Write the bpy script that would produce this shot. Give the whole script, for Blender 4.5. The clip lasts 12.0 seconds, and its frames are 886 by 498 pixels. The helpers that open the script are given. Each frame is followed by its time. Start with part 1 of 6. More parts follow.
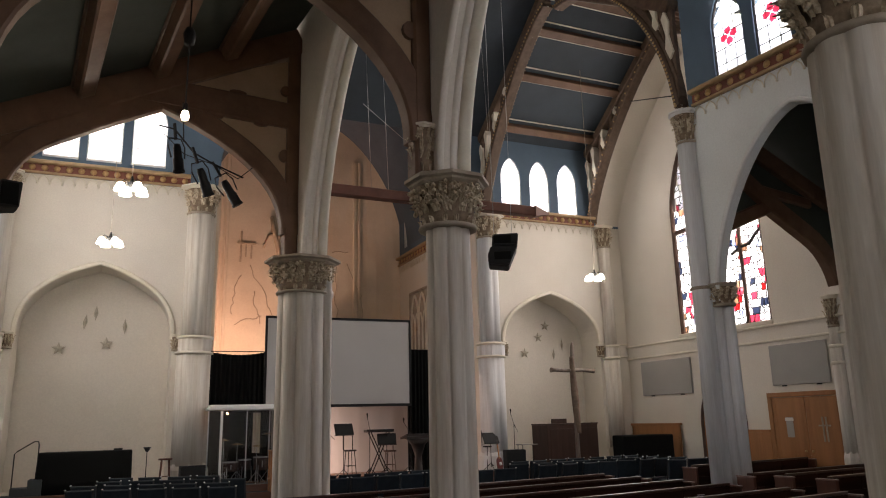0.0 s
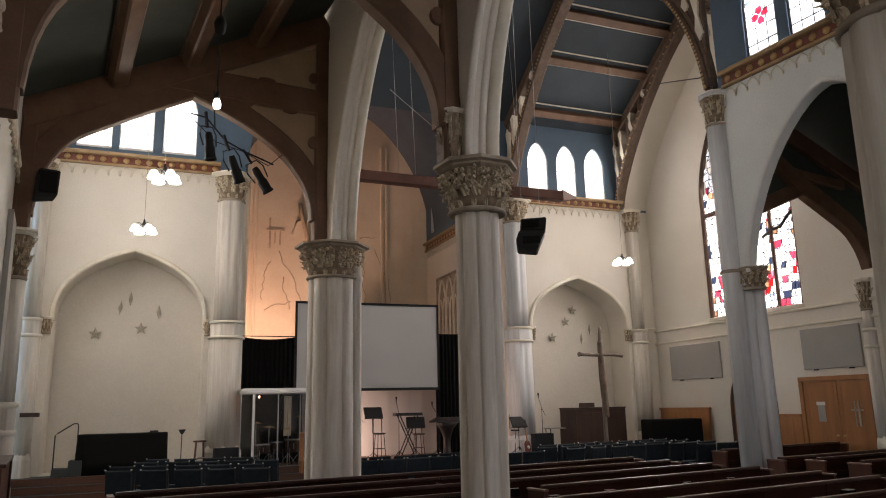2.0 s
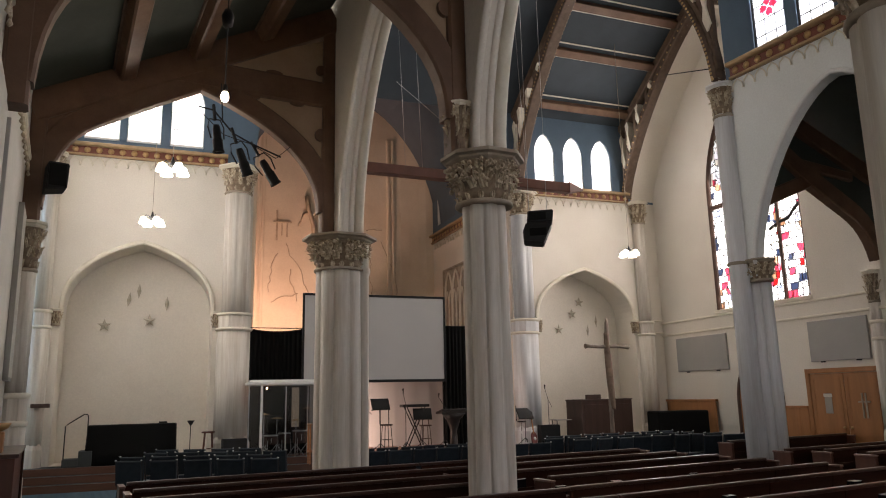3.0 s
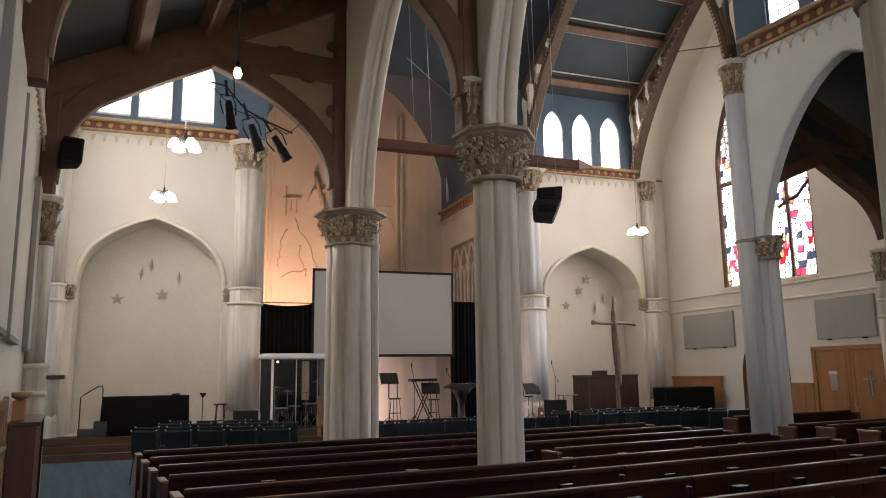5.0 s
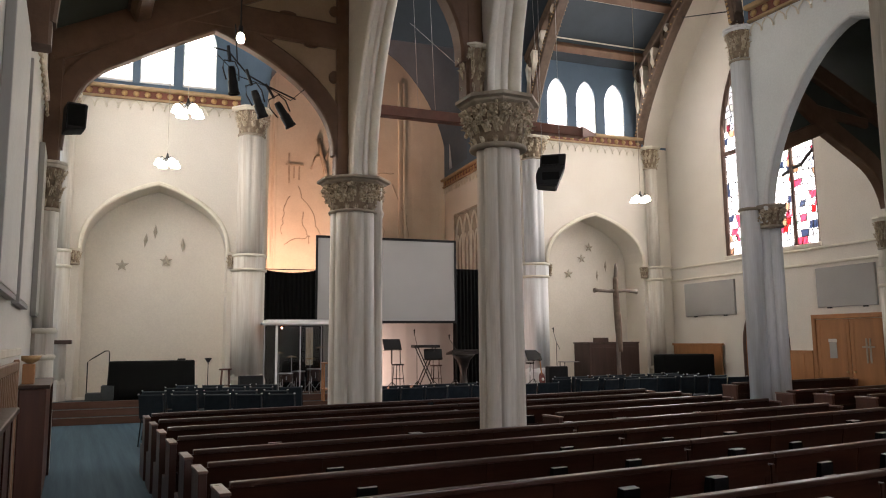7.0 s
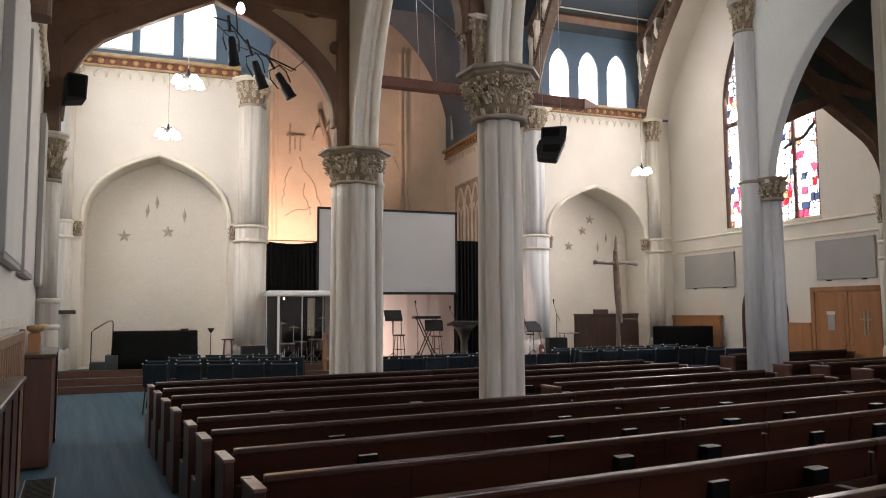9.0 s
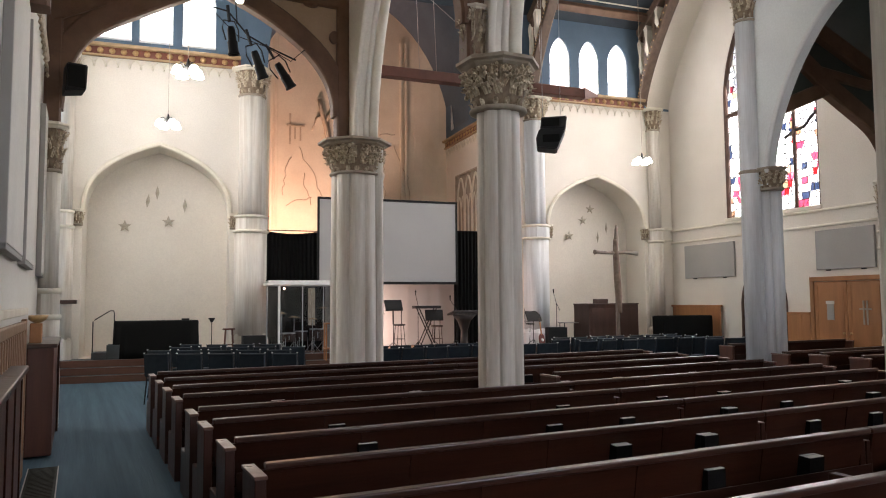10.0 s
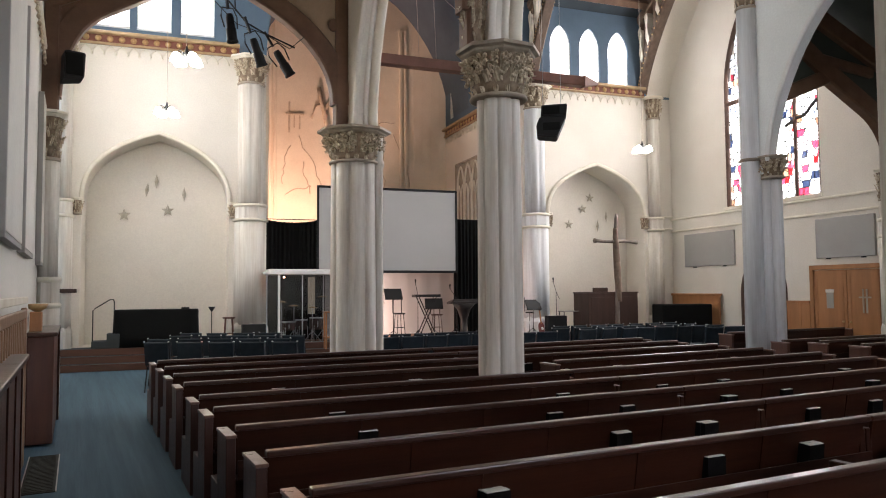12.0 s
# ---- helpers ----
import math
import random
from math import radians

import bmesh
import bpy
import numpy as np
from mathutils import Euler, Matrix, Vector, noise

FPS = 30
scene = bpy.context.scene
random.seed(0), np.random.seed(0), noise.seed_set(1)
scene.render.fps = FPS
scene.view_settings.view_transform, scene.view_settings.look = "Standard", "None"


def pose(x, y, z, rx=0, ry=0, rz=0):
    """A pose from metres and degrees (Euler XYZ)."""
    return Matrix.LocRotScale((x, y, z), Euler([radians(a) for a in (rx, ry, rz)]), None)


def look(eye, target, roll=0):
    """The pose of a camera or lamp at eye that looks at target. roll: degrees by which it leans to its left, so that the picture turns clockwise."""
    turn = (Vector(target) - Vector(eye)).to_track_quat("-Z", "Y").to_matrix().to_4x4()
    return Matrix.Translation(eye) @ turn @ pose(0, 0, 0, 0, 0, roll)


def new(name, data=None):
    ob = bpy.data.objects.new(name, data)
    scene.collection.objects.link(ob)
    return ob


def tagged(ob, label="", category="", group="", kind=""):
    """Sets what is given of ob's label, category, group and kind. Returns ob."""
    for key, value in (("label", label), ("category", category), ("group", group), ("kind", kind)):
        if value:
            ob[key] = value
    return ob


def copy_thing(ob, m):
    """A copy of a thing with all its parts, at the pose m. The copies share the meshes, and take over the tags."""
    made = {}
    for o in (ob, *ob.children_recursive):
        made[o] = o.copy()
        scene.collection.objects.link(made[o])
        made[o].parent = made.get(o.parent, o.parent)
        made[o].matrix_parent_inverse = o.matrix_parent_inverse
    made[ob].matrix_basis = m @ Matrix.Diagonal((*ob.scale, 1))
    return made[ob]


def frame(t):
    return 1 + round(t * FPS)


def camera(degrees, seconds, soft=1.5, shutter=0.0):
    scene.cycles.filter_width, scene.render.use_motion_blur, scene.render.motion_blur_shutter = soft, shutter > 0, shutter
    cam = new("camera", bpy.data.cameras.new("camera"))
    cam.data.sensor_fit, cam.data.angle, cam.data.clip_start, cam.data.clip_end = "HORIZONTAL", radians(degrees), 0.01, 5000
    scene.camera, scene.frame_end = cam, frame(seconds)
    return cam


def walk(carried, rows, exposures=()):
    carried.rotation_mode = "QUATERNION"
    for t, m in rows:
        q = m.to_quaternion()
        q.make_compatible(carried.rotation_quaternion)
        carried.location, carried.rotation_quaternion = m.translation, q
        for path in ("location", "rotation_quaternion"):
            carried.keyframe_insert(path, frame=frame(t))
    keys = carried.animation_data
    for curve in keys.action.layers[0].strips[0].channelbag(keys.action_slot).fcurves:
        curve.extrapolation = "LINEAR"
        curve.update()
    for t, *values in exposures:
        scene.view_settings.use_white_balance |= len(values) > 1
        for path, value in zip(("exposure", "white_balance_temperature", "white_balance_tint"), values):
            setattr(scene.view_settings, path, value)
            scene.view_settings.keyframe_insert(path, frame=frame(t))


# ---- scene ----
# World: metres, y along the nave towards the chancel, x to the right, z up. The chancel wall and the
# right-hand wall stand in a second frame, turned by 6.5 degrees: WF.
cam = camera(62.2, 12.0, 1.05)
ROWS = [
    (0, 0.249, 0.280, 1.995, 103.088, 1.342, -29.763),
    (0.5, 0.219, 0.267, 1.982, 102.813, 1.323, -29.108),
    (1, 0.200, 0.257, 1.978, 102.538, 1.287, -28.569),
    (1.5, 0.188, 0.249, 1.972, 102.283, 1.295, -28.098),
    (2, 0.175, 0.236, 1.967, 102.003, 1.235, -27.728),
    (2.5, 0.161, 0.221, 1.963, 101.726, 1.218, -27.461),
    (3, 0.146, 0.211, 1.961, 101.394, 1.177, -27.251),
    (5, 0.054, 0.120, 1.924, 99.593, 0.774, -26.742),
    (5.5, 0.038, 0.107, 1.915, 99.022, 0.735, -26.684),
    (6, 0.027, 0.104, 1.906, 98.403, 0.688, -26.683),
    (6.5, 0.020, 0.094, 1.905, 97.741, 0.632, -26.633),
    (7, 0.017, 0.079, 1.903, 97.092, 0.555, -26.587),
    (9, 0.003, 0.018, 1.905, 94.861, 0.376, -26.490),
    (9.5, 0.002, -0.002, 1.906, 94.427, 0.416, -26.428),
    (10, -0.000, -0.017, 1.907, 94.060, 0.396, -26.442),
    (10.5, -0.003, -0.037, 1.913, 93.758, 0.375, -26.446),
    (11, -0.009, -0.058, 1.915, 93.503, 0.385, -26.442),
    (11.5, -0.012, -0.056, 1.912, 93.318, 0.416, -26.455),
    (12, 0.000, 0.000, 1.900, 93.200, 0.430, -26.478),
]
walk(cam, [(t, pose(x, y, z, rx, ry, rz)) for t, x, y, z, rx, ry, rz in ROWS],
     [(0, 1.62, 6700, 14), (3, 1.82, 6650, 13), (5, 1.95, 6600, 13), (7, 2.15, 6500, 12), (9, 2.37, 6300, 12), (12, 2.54, 6150, 11)])
WF = pose(0, 0, 0, 0, 0, -6.5)

# ---- light ----
world = bpy.data.worlds.new("sky")
scene.world = world
world.use_nodes = True
nt = world.node_tree
sky = nt.nodes.new("ShaderNodeTexSky")
sky.sky_type, sky.sun_disc, sky.sun_elevation, sky.sun_rotation = "NISHITA", False, radians(38), radians(110)
nt.links.new(sky.outputs[0], nt.nodes["Background"].inputs[0])
nt.nodes["Background"].inputs[1].default_value = 0.15


def area(name, m, sx, sy, watts, colour=(1, 1, 1), spread=180):
    d = bpy.data.lights.new(name, "AREA")
    d.shape, d.size, d.size_y, d.energy, d.color, d.spread = "RECTANGLE", sx, sy, watts, colour, radians(spread)
    ob = new(name, d)
    ob.matrix_basis = m
    return ob


DAY = (1.0, 0.93, 0.86)
COOL = (0.94, 0.97, 1.0)

# daylight in the window openings, both seen and added
area("daylight", WF @ look((16.5, 16.5, 7.4), (9, 16.3, 5)), 3.4, 6.0, 175, DAY)
# unseen west transept window, mirrored from the east one, added for light
area("daylight", look((-1.0, 17.5, 7.6), (6, 17.0, 4)), 3.0, 4.6, 58, DAY)
area("daylight", WF @ look((12.9, 21.45, 9.7), (12.6, 12, 7)), 2.9, 1.9, 60, DAY)
area("daylight", WF @ look((-0.6, 21.45, 9.9), (0, 10, 7)), 3.0, 1.9, 60, DAY)
area("daylight", WF @ look((10.75, 26.2, 9.3), (5, 25.9, 7)), 1.2, 2.0, 18, DAY)
for y in (8.3, 3.1, -2.1):
    area("daylight", look((12.85, y, 9.8), (6, y, 6)), 3.0, 2.0, 58, COOL)
# windows behind the camera are made up; these lamps brighten nave and aisle
area("daylight", look((8.5, -7.5, 6.6), (8.5, 8, 5)), 5, 7, 50, DAY)
area("daylight", look((1.9, -7.5, 4.5), (2.2, 8, 4)), 2.4, 3.7, 10, DAY)
# added lamp in an invented west window, lights the near columns
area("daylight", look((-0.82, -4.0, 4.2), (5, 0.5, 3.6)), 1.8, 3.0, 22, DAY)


def spot(name, m, watts, colour, size=60, radius=0.06):
    d = bpy.data.lights.new(name, "SPOT")
    d.energy, d.color, d.spot_size, d.spot_blend, d.shadow_soft_size = watts, colour, radians(size), 0.7, radius
    ob = new(name, d)
    ob.matrix_basis = m
    return ob


WARM = (1.0, 0.60, 0.44)
spot("stage_lamp_warm", WF @ look((3.05, 24.9, 1.6), (4.25, 28.3, 8.0)), 580, WARM, 70, 0.25)
spot("stage_lamp_warm", WF @ look((4.6, 21.7, 0.9), (7.2, 22.6, 1.7)), 115, (1.0, 0.68, 0.55), 120, 0.15)

# ---- materials ----


def mat(name, colour, rough=0.6, metal=0.0, second=None, scale=3.0, amount=0.5, fine=60.0, bump=0.15, stretch=(1, 1, 1), spec=0.5, island=0.0, coord="Object"):
    """Base colour varied at two scales, with a fine relief."""
    m = bpy.data.materials.new(name)
    m.use_nodes = True
    n, l = m.node_tree.nodes, m.node_tree.links
    b = n["Principled BSDF"]
    b.inputs["Roughness"].default_value, b.inputs["Metallic"].default_value = rough, metal
    b.inputs["Specular IOR Level"].default_value = spec
    tc, mp = n.new("ShaderNodeTexCoord"), n.new("ShaderNodeMapping")
    mp.inputs["Scale"].default_value = stretch
    l.new(tc.outputs[coord], mp.inputs[0])
    big, small = n.new("ShaderNodeTexNoise"), n.new("ShaderNodeTexNoise")
    for t, s, d in ((big, scale, 5), (small, fine, 3)):
        t.inputs["Scale"].default_value, t.inputs["Detail"].default_value, t.inputs["Roughness"].default_value = s, d, 0.62
        l.new(mp.outputs[0], t.inputs["Vector"])
    ramp = n.new("ShaderNodeMapRange")
    ramp.inputs[1].default_value, ramp.inputs[2].default_value, ramp.inputs[3].default_value, ramp.inputs[4].default_value = 0.35, 0.7, 0.0, amount
    l.new(big.outputs[0], ramp.inputs[0])
    mix = n.new("ShaderNodeMix")
    mix.data_type = "RGBA"
    mix.inputs[6].default_value = (*colour, 1)
    mix.inputs[7].default_value = (*(second or [c * 0.6 for c in colour]), 1)
    l.new(ramp.outputs[0], mix.inputs[0])
    fm = n.new("ShaderNodeMapRange")
    fm.inputs[3].default_value, fm.inputs[4].default_value = 0.86, 1.12
    l.new(small.outputs[0], fm.inputs[0])
    hsv = n.new("ShaderNodeHueSaturation")
    l.new(mix.outputs[2], hsv.inputs["Color"])
    val = fm.outputs[0]
    if island:
        info, mm, mul = n.new("ShaderNodeObjectInfo"), n.new("ShaderNodeMapRange"), n.new("ShaderNodeMath")
        mm.inputs[3].default_value, mm.inputs[4].default_value = 1 - island, 1 + island
        mul.operation = "MULTIPLY"
        l.new(info.outputs["Random"], mm.inputs[0])
        l.new(mm.outputs[0], mul.inputs[0])
        l.new(val, mul.inputs[1])
        val = mul.outputs[0]
    l.new(val, hsv.inputs["Value"])
    l.new(hsv.outputs[0], b.inputs["Base Color"])
    rr = n.new("ShaderNodeMapRange")
    rr.inputs[3].default_value, rr.inputs[4].default_value = max(0.02, rough - 0.1), min(1, rough + 0.12)
    l.new(big.outputs[0], rr.inputs[0])
    l.new(rr.outputs[0], b.inputs["Roughness"])
    if bump:
        bp = n.new("ShaderNodeBump")
        bp.inputs["Strength"].default_value, bp.inputs["Distance"].default_value = bump, 0.01
        l.new(small.outputs[0], bp.inputs["Height"])
        l.new(bp.outputs[0], b.inputs["Normal"])
    return m


def glow(name, colour, strength):
    m = bpy.data.materials.new(name)
    m.use_nodes = True
    b = m.node_tree.nodes["Principled BSDF"]
    b.inputs["Base Color"].default_value = (0.9, 0.9, 0.88, 1)
    b.inputs["Emission Color"].default_value, b.inputs["Emission Strength"].default_value = (*colour, 1), strength
    return m


def clear(name, colour, thin=0.9, rough=0.05, milky=0.0):
    """A thin pane: light goes straight through, tinted, with some gloss; milky glass also scatters it."""
    m = bpy.data.materials.new(name)
    m.use_nodes = True
    n, l = m.node_tree.nodes, m.node_tree.links
    n.remove(n["Principled BSDF"])
    tr, gl, mx = n.new("ShaderNodeBsdfTransparent"), n.new("ShaderNodeBsdfGlossy"), n.new("ShaderNodeMixShader")
    sc, m2 = n.new("ShaderNodeBsdfTranslucent"), n.new("ShaderNodeMixShader")
    tr.inputs[0].default_value = (*colour, 1)
    sc.inputs[0].default_value = (*colour, 1)
    gl.inputs["Roughness"].default_value = rough
    mx.inputs[0].default_value = 1 - thin
    m2.inputs[0].default_value = milky
    l.new(tr.outputs[0], m2.inputs[1])
    l.new(sc.outputs[0], m2.inputs[2])
    l.new(m2.outputs[0], mx.inputs[1])
    l.new(gl.outputs[0], mx.inputs[2])
    l.new(mx.outputs[0], n["Material Output"].inputs[0])
    return m


PLASTER = mat("cream_plaster", (0.75, 0.70, 0.62), 0.85, second=(0.62, 0.56, 0.48), scale=0.6, amount=0.45, fine=25, bump=0.1)
PALE = mat("pale_plaster", (0.74, 0.72, 0.66), 0.85, second=(0.60, 0.57, 0.50), scale=0.7, amount=0.5, fine=25, bump=0.1)
TRIM = mat("cream_moulding", (0.78, 0.73, 0.62), 0.7, second=(0.56, 0.48, 0.36), scale=2.5, amount=0.5, fine=40)
# pale plaster with the bluish light on the far arcade tinted into it
COOLPLASTER = mat("cool_lit_plaster", (0.77, 0.79, 0.775), 0.85, second=(0.64, 0.65, 0.63), scale=0.7, amount=0.5, fine=25, bump=0.1)
STONE = mat("painted_stone", (0.75, 0.71, 0.64), 0.7, second=(0.42, 0.335, 0.25), scale=4.5, amount=0.62, fine=40, bump=0.2, stretch=(1.6, 1.6, 0.10))
GREYSTONE = mat("grey_painted_stone", (0.77, 0.775, 0.78), 0.7, second=(0.46, 0.44, 0.42), scale=4.5, amount=0.55, fine=40, bump=0.2, stretch=(1.6, 1.6, 0.10))
CAPITAL = mat("gilded_capital", (0.66, 0.57, 0.42), 0.5, second=(0.20, 0.13, 0.07), scale=16, amount=0.9, fine=60, bump=0.3)
# shade in the hollows between capital leaves, put into a dark brown bell
BELL = mat("recess_shade_brown", (0.30, 0.225, 0.15), 0.7, second=(0.12, 0.08, 0.05), scale=12, amount=0.8)
# truss infill, darkened to tan for the shade under the aisle roof
INFILL = mat("shade_tan_infill", (0.40, 0.29, 0.19), 0.75, second=(0.30, 0.21, 0.13), scale=1.5, amount=0.6, fine=25)
ABACUS = mat("dusty_abacus", (0.42, 0.36, 0.28), 0.7, second=(0.24, 0.19, 0.14), scale=4, amount=0.8)
BLUE = mat("blue_paint", (0.102, 0.155, 0.215), 0.75, second=(0.068, 0.106, 0.152), scale=0.9, amount=0.6, fine=30, bump=0.08)
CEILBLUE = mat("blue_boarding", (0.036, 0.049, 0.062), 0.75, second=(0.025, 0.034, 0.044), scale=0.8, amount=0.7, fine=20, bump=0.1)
CHANBLUE = mat("blue_grey_boarding", (0.105, 0.14, 0.185), 0.75, second=(0.075, 0.10, 0.135), scale=0.8, amount=0.6, fine=20, bump=0.1)
CEILGREEN = mat("dark_green_boarding", (0.05, 0.062, 0.05), 0.75, second=(0.03, 0.036, 0.03), scale=0.8, amount=0.7, fine=20, bump=0.1)
TIMBER = mat("brown_timber", (0.155, 0.082, 0.045), 0.55, second=(0.09, 0.043, 0.022), scale=2.5, amount=0.8, fine=35, bump=0.2, stretch=(1, 1, 1))
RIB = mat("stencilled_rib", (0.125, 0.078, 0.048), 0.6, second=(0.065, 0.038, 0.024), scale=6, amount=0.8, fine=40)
GOLD = mat("gilt_ornament", (0.55, 0.37, 0.17), 0.42, metal=0.3, second=(0.30, 0.17, 0.07), scale=14, amount=0.8)
RED = mat("red_frieze", (0.20, 0.062, 0.036), 0.65, second=(0.13, 0.045, 0.03), scale=5, amount=0.8)
OCHRE = mat("ochre_moulding", (0.42, 0.29, 0.15), 0.6, second=(0.26, 0.17, 0.09), scale=5, amount=0.7)
PEW = mat("dark_pew_wood", (0.040, 0.0125, 0.0060), 0.45, second=(0.016, 0.0052, 0.0028), scale=3, amount=0.85, fine=30, bump=0.12, stretch=(0.25, 4, 4), island=0.15, spec=0.18)
PEWEND = mat("pew_end_wood", (0.062, 0.021, 0.0125), 0.36, second=(0.045, 0.015, 0.009), scale=3, amount=0.8, fine=30, bump=0.12, stretch=(4, 4, 0.3), island=0.15)
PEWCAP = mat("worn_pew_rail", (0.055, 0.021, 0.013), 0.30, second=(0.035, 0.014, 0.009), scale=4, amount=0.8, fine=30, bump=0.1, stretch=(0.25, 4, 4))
OAK = mat("golden_oak", (0.39, 0.172, 0.062), 0.42, second=(0.27, 0.12, 0.045), scale=2, amount=0.8, fine=40, bump=0.12, stretch=(3, 3, 0.3))
CARPET = mat("blue_carpet", (0.058, 0.114, 0.158), 0.95, second=(0.032, 0.066, 0.096), scale=2.4, amount=0.9, fine=14, bump=0.35, stretch=(3, 0.10, 1))
STAGE = mat("stage_carpet", (0.055, 0.065, 0.068), 0.95, second=(0.035, 0.04, 0.04), scale=1.5, amount=0.7, fine=200, bump=0.4)
STEPWOOD = mat("step_riser_wood", (0.115, 0.048, 0.028), 0.45, second=(0.07, 0.03, 0.018), scale=3, amount=0.8, stretch=(0.3, 3, 3))
DECK = mat("stage_boards", (0.20, 0.095, 0.05), 0.5, second=(0.12, 0.055, 0.03), scale=3, amount=0.7, stretch=(0.3, 4, 1))
BLACK = mat("black_cloth", (0.009, 0.0095, 0.009), 0.95, second=(0.010, 0.010, 0.010), scale=3, amount=0.8, fine=80, spec=0.1)
BLACKMETAL = mat("black_metal", (0.011, 0.011, 0.012), 0.55, second=(0.02, 0.02, 0.02), scale=10, amount=0.5, spec=0.25)
SCREEN = mat("projection_screen", (0.43, 0.42, 0.405), 0.9, second=(0.39, 0.38, 0.37), scale=0.8, amount=0.5, fine=200, bump=0.03)
GREYFELT = mat("grey_felt", (0.40, 0.385, 0.36), 0.95, second=(0.36, 0.345, 0.325), scale=1.2, amount=0.7, fine=150, bump=0.2)
WHITEPAINT = mat("white_paint", (0.74, 0.74, 0.72), 0.5, second=(0.62, 0.61, 0.58), scale=4, amount=0.5)
CHAIRBLUE = mat("navy_fabric", (0.010, 0.019, 0.029), 0.8, second=(0.006, 0.012, 0.018), scale=6, amount=0.7, fine=160, bump=0.3, island=0.2)
CHROME = mat("steel", (0.62, 0.62, 0.62), 0.3, metal=1.0, scale=20, amount=0.3, bump=0.0)
PAPER = mat("paper_edges", (0.84, 0.82, 0.76), 0.8, scale=30, amount=0.3, island=0.15)
BOOK = mat("black_book_cover", (0.008, 0.007, 0.007), 0.85, scale=12, amount=0.5, spec=0.08)
WARMSTONE = mat("relief_plaster", (0.76, 0.66, 0.52), 0.85, second=(0.62, 0.51, 0.38), scale=0.8, amount=0.6, fine=25)
PEWTOP = mat("pale_cap_wood", (0.22, 0.125, 0.095), 0.3, second=(0.12, 0.06, 0.045), scale=6, amount=0.8)
STARGILT = mat("dull_gilt", (0.50, 0.45, 0.36), 0.6, second=(0.34, 0.29, 0.21), scale=9, amount=0.8)
BRONZE = mat("pale_bronze_relief", (0.55, 0.44, 0.32), 0.6, second=(0.36, 0.27, 0.18), scale=6, amount=0.8)
PLUM = mat("brown_drape", (0.26, 0.19, 0.14), 0.9, second=(0.09, 0.06, 0.045), scale=5, amount=0.8)
LAMPGLASS = glow("lit_glass_shade", (1.0, 0.93, 0.80), 9.0)
BULB = glow("lit_bulb", (1.0, 0.82, 0.6), 60.0)
for m_ in (PEWCAP, PEWTOP):
    b_ = m_.node_tree.nodes["Principled BSDF"]
    b_.inputs["Coat Weight"].default_value, b_.inputs["Coat Roughness"].default_value = 0.45, 0.14
IRON = mat("cast_iron", (0.035, 0.035, 0.028), 0.85, second=(0.02, 0.02, 0.016), scale=12, amount=0.7, spec=0.2)
RAILOAK = mat("aged_oak", (0.27, 0.155, 0.085), 0.5, second=(0.17, 0.09, 0.045), scale=2, amount=0.8, fine=40, bump=0.12, stretch=(3, 3, 0.3))
MAHOGANY = mat("mahogany_panel", (0.105, 0.034, 0.018), 0.42, second=(0.065, 0.021, 0.012), scale=3, amount=0.8, stretch=(4, 4, 0.3))
BLACKWOOD = mat("ebonised_wood", (0.022, 0.013, 0.010), 0.45, second=(0.012, 0.008, 0.006), scale=3, amount=0.8, stretch=(3, 3, 0.4))
DRIFT = mat("weathered_grey_wood", (0.27, 0.22, 0.18), 0.7, second=(0.13, 0.10, 0.08), scale=5, amount=0.9, stretch=(3, 3, 0.5))
GREYWOOD = mat("dark_walnut", (0.060, 0.030, 0.022), 0.5, second=(0.035, 0.018, 0.013), scale=3, amount=0.8, stretch=(3, 3, 0.4))

# ---- mesh tools ----


def box(bm, x0, x1, y0, y1, z0, z1, bevel=0.0, m=None):
    b = bmesh.new() if bevel else bm
    vs = [b.verts.new((x, y, z)) for x in (x0, x1) for y in (y0, y1) for z in (z0, z1)]
    fs = [b.faces.new([vs[i] for i in f]) for f in ((0, 1, 3, 2), (4, 6, 7, 5), (0, 4, 5, 1), (2, 3, 7, 6), (0, 2, 6, 4), (1, 5, 7, 3))]
    if bevel:
        bmesh.ops.bevel(b, geom=b.edges[:], offset=bevel, segments=2, affect="EDGES", profile=0.5)
        merge(bm, b, m)
    elif m is not None:
        for v in vs:
            v.co = m @ v.co
    return bm


def merge(bm, b, m=None):
    new_v = {}
    for v in b.verts:
        new_v[v] = bm.verts.new(m @ v.co if m is not None else v.co)
    for f in b.faces:
        try:
            g = bm.faces.new([new_v[v] for v in f.verts])
            g.smooth = f.smooth
        except ValueError:
            pass
    b.free()


def rings(bm, loops, closed=True, cap=True, smooth=True):
    """Skins a row of loops (lists of points)."""
    vs = [[bm.verts.new(p) for p in loop] for loop in loops]
    n = len(vs[0])
    for a, b in zip(vs, vs[1:]):
        for i in range(n if closed else n - 1):
            j = (i + 1) % n
            f = bm.faces.new((a[i], a[j], b[j], b[i]))
            f.smooth = smooth
    if cap and closed:
        bm.faces.new(vs[0][::-1])
        bm.faces.new(vs[-1])
    return bm


def lathe(bm, profile, n=16, at=(0, 0, 0), smooth=True):
    return rings(bm, [[(at[0] + r * math.cos(2 * math.pi * i / n), at[1] + r * math.sin(2 * math.pi * i / n), at[2] + z) for i in range(n)] for r, z in profile], smooth=smooth)


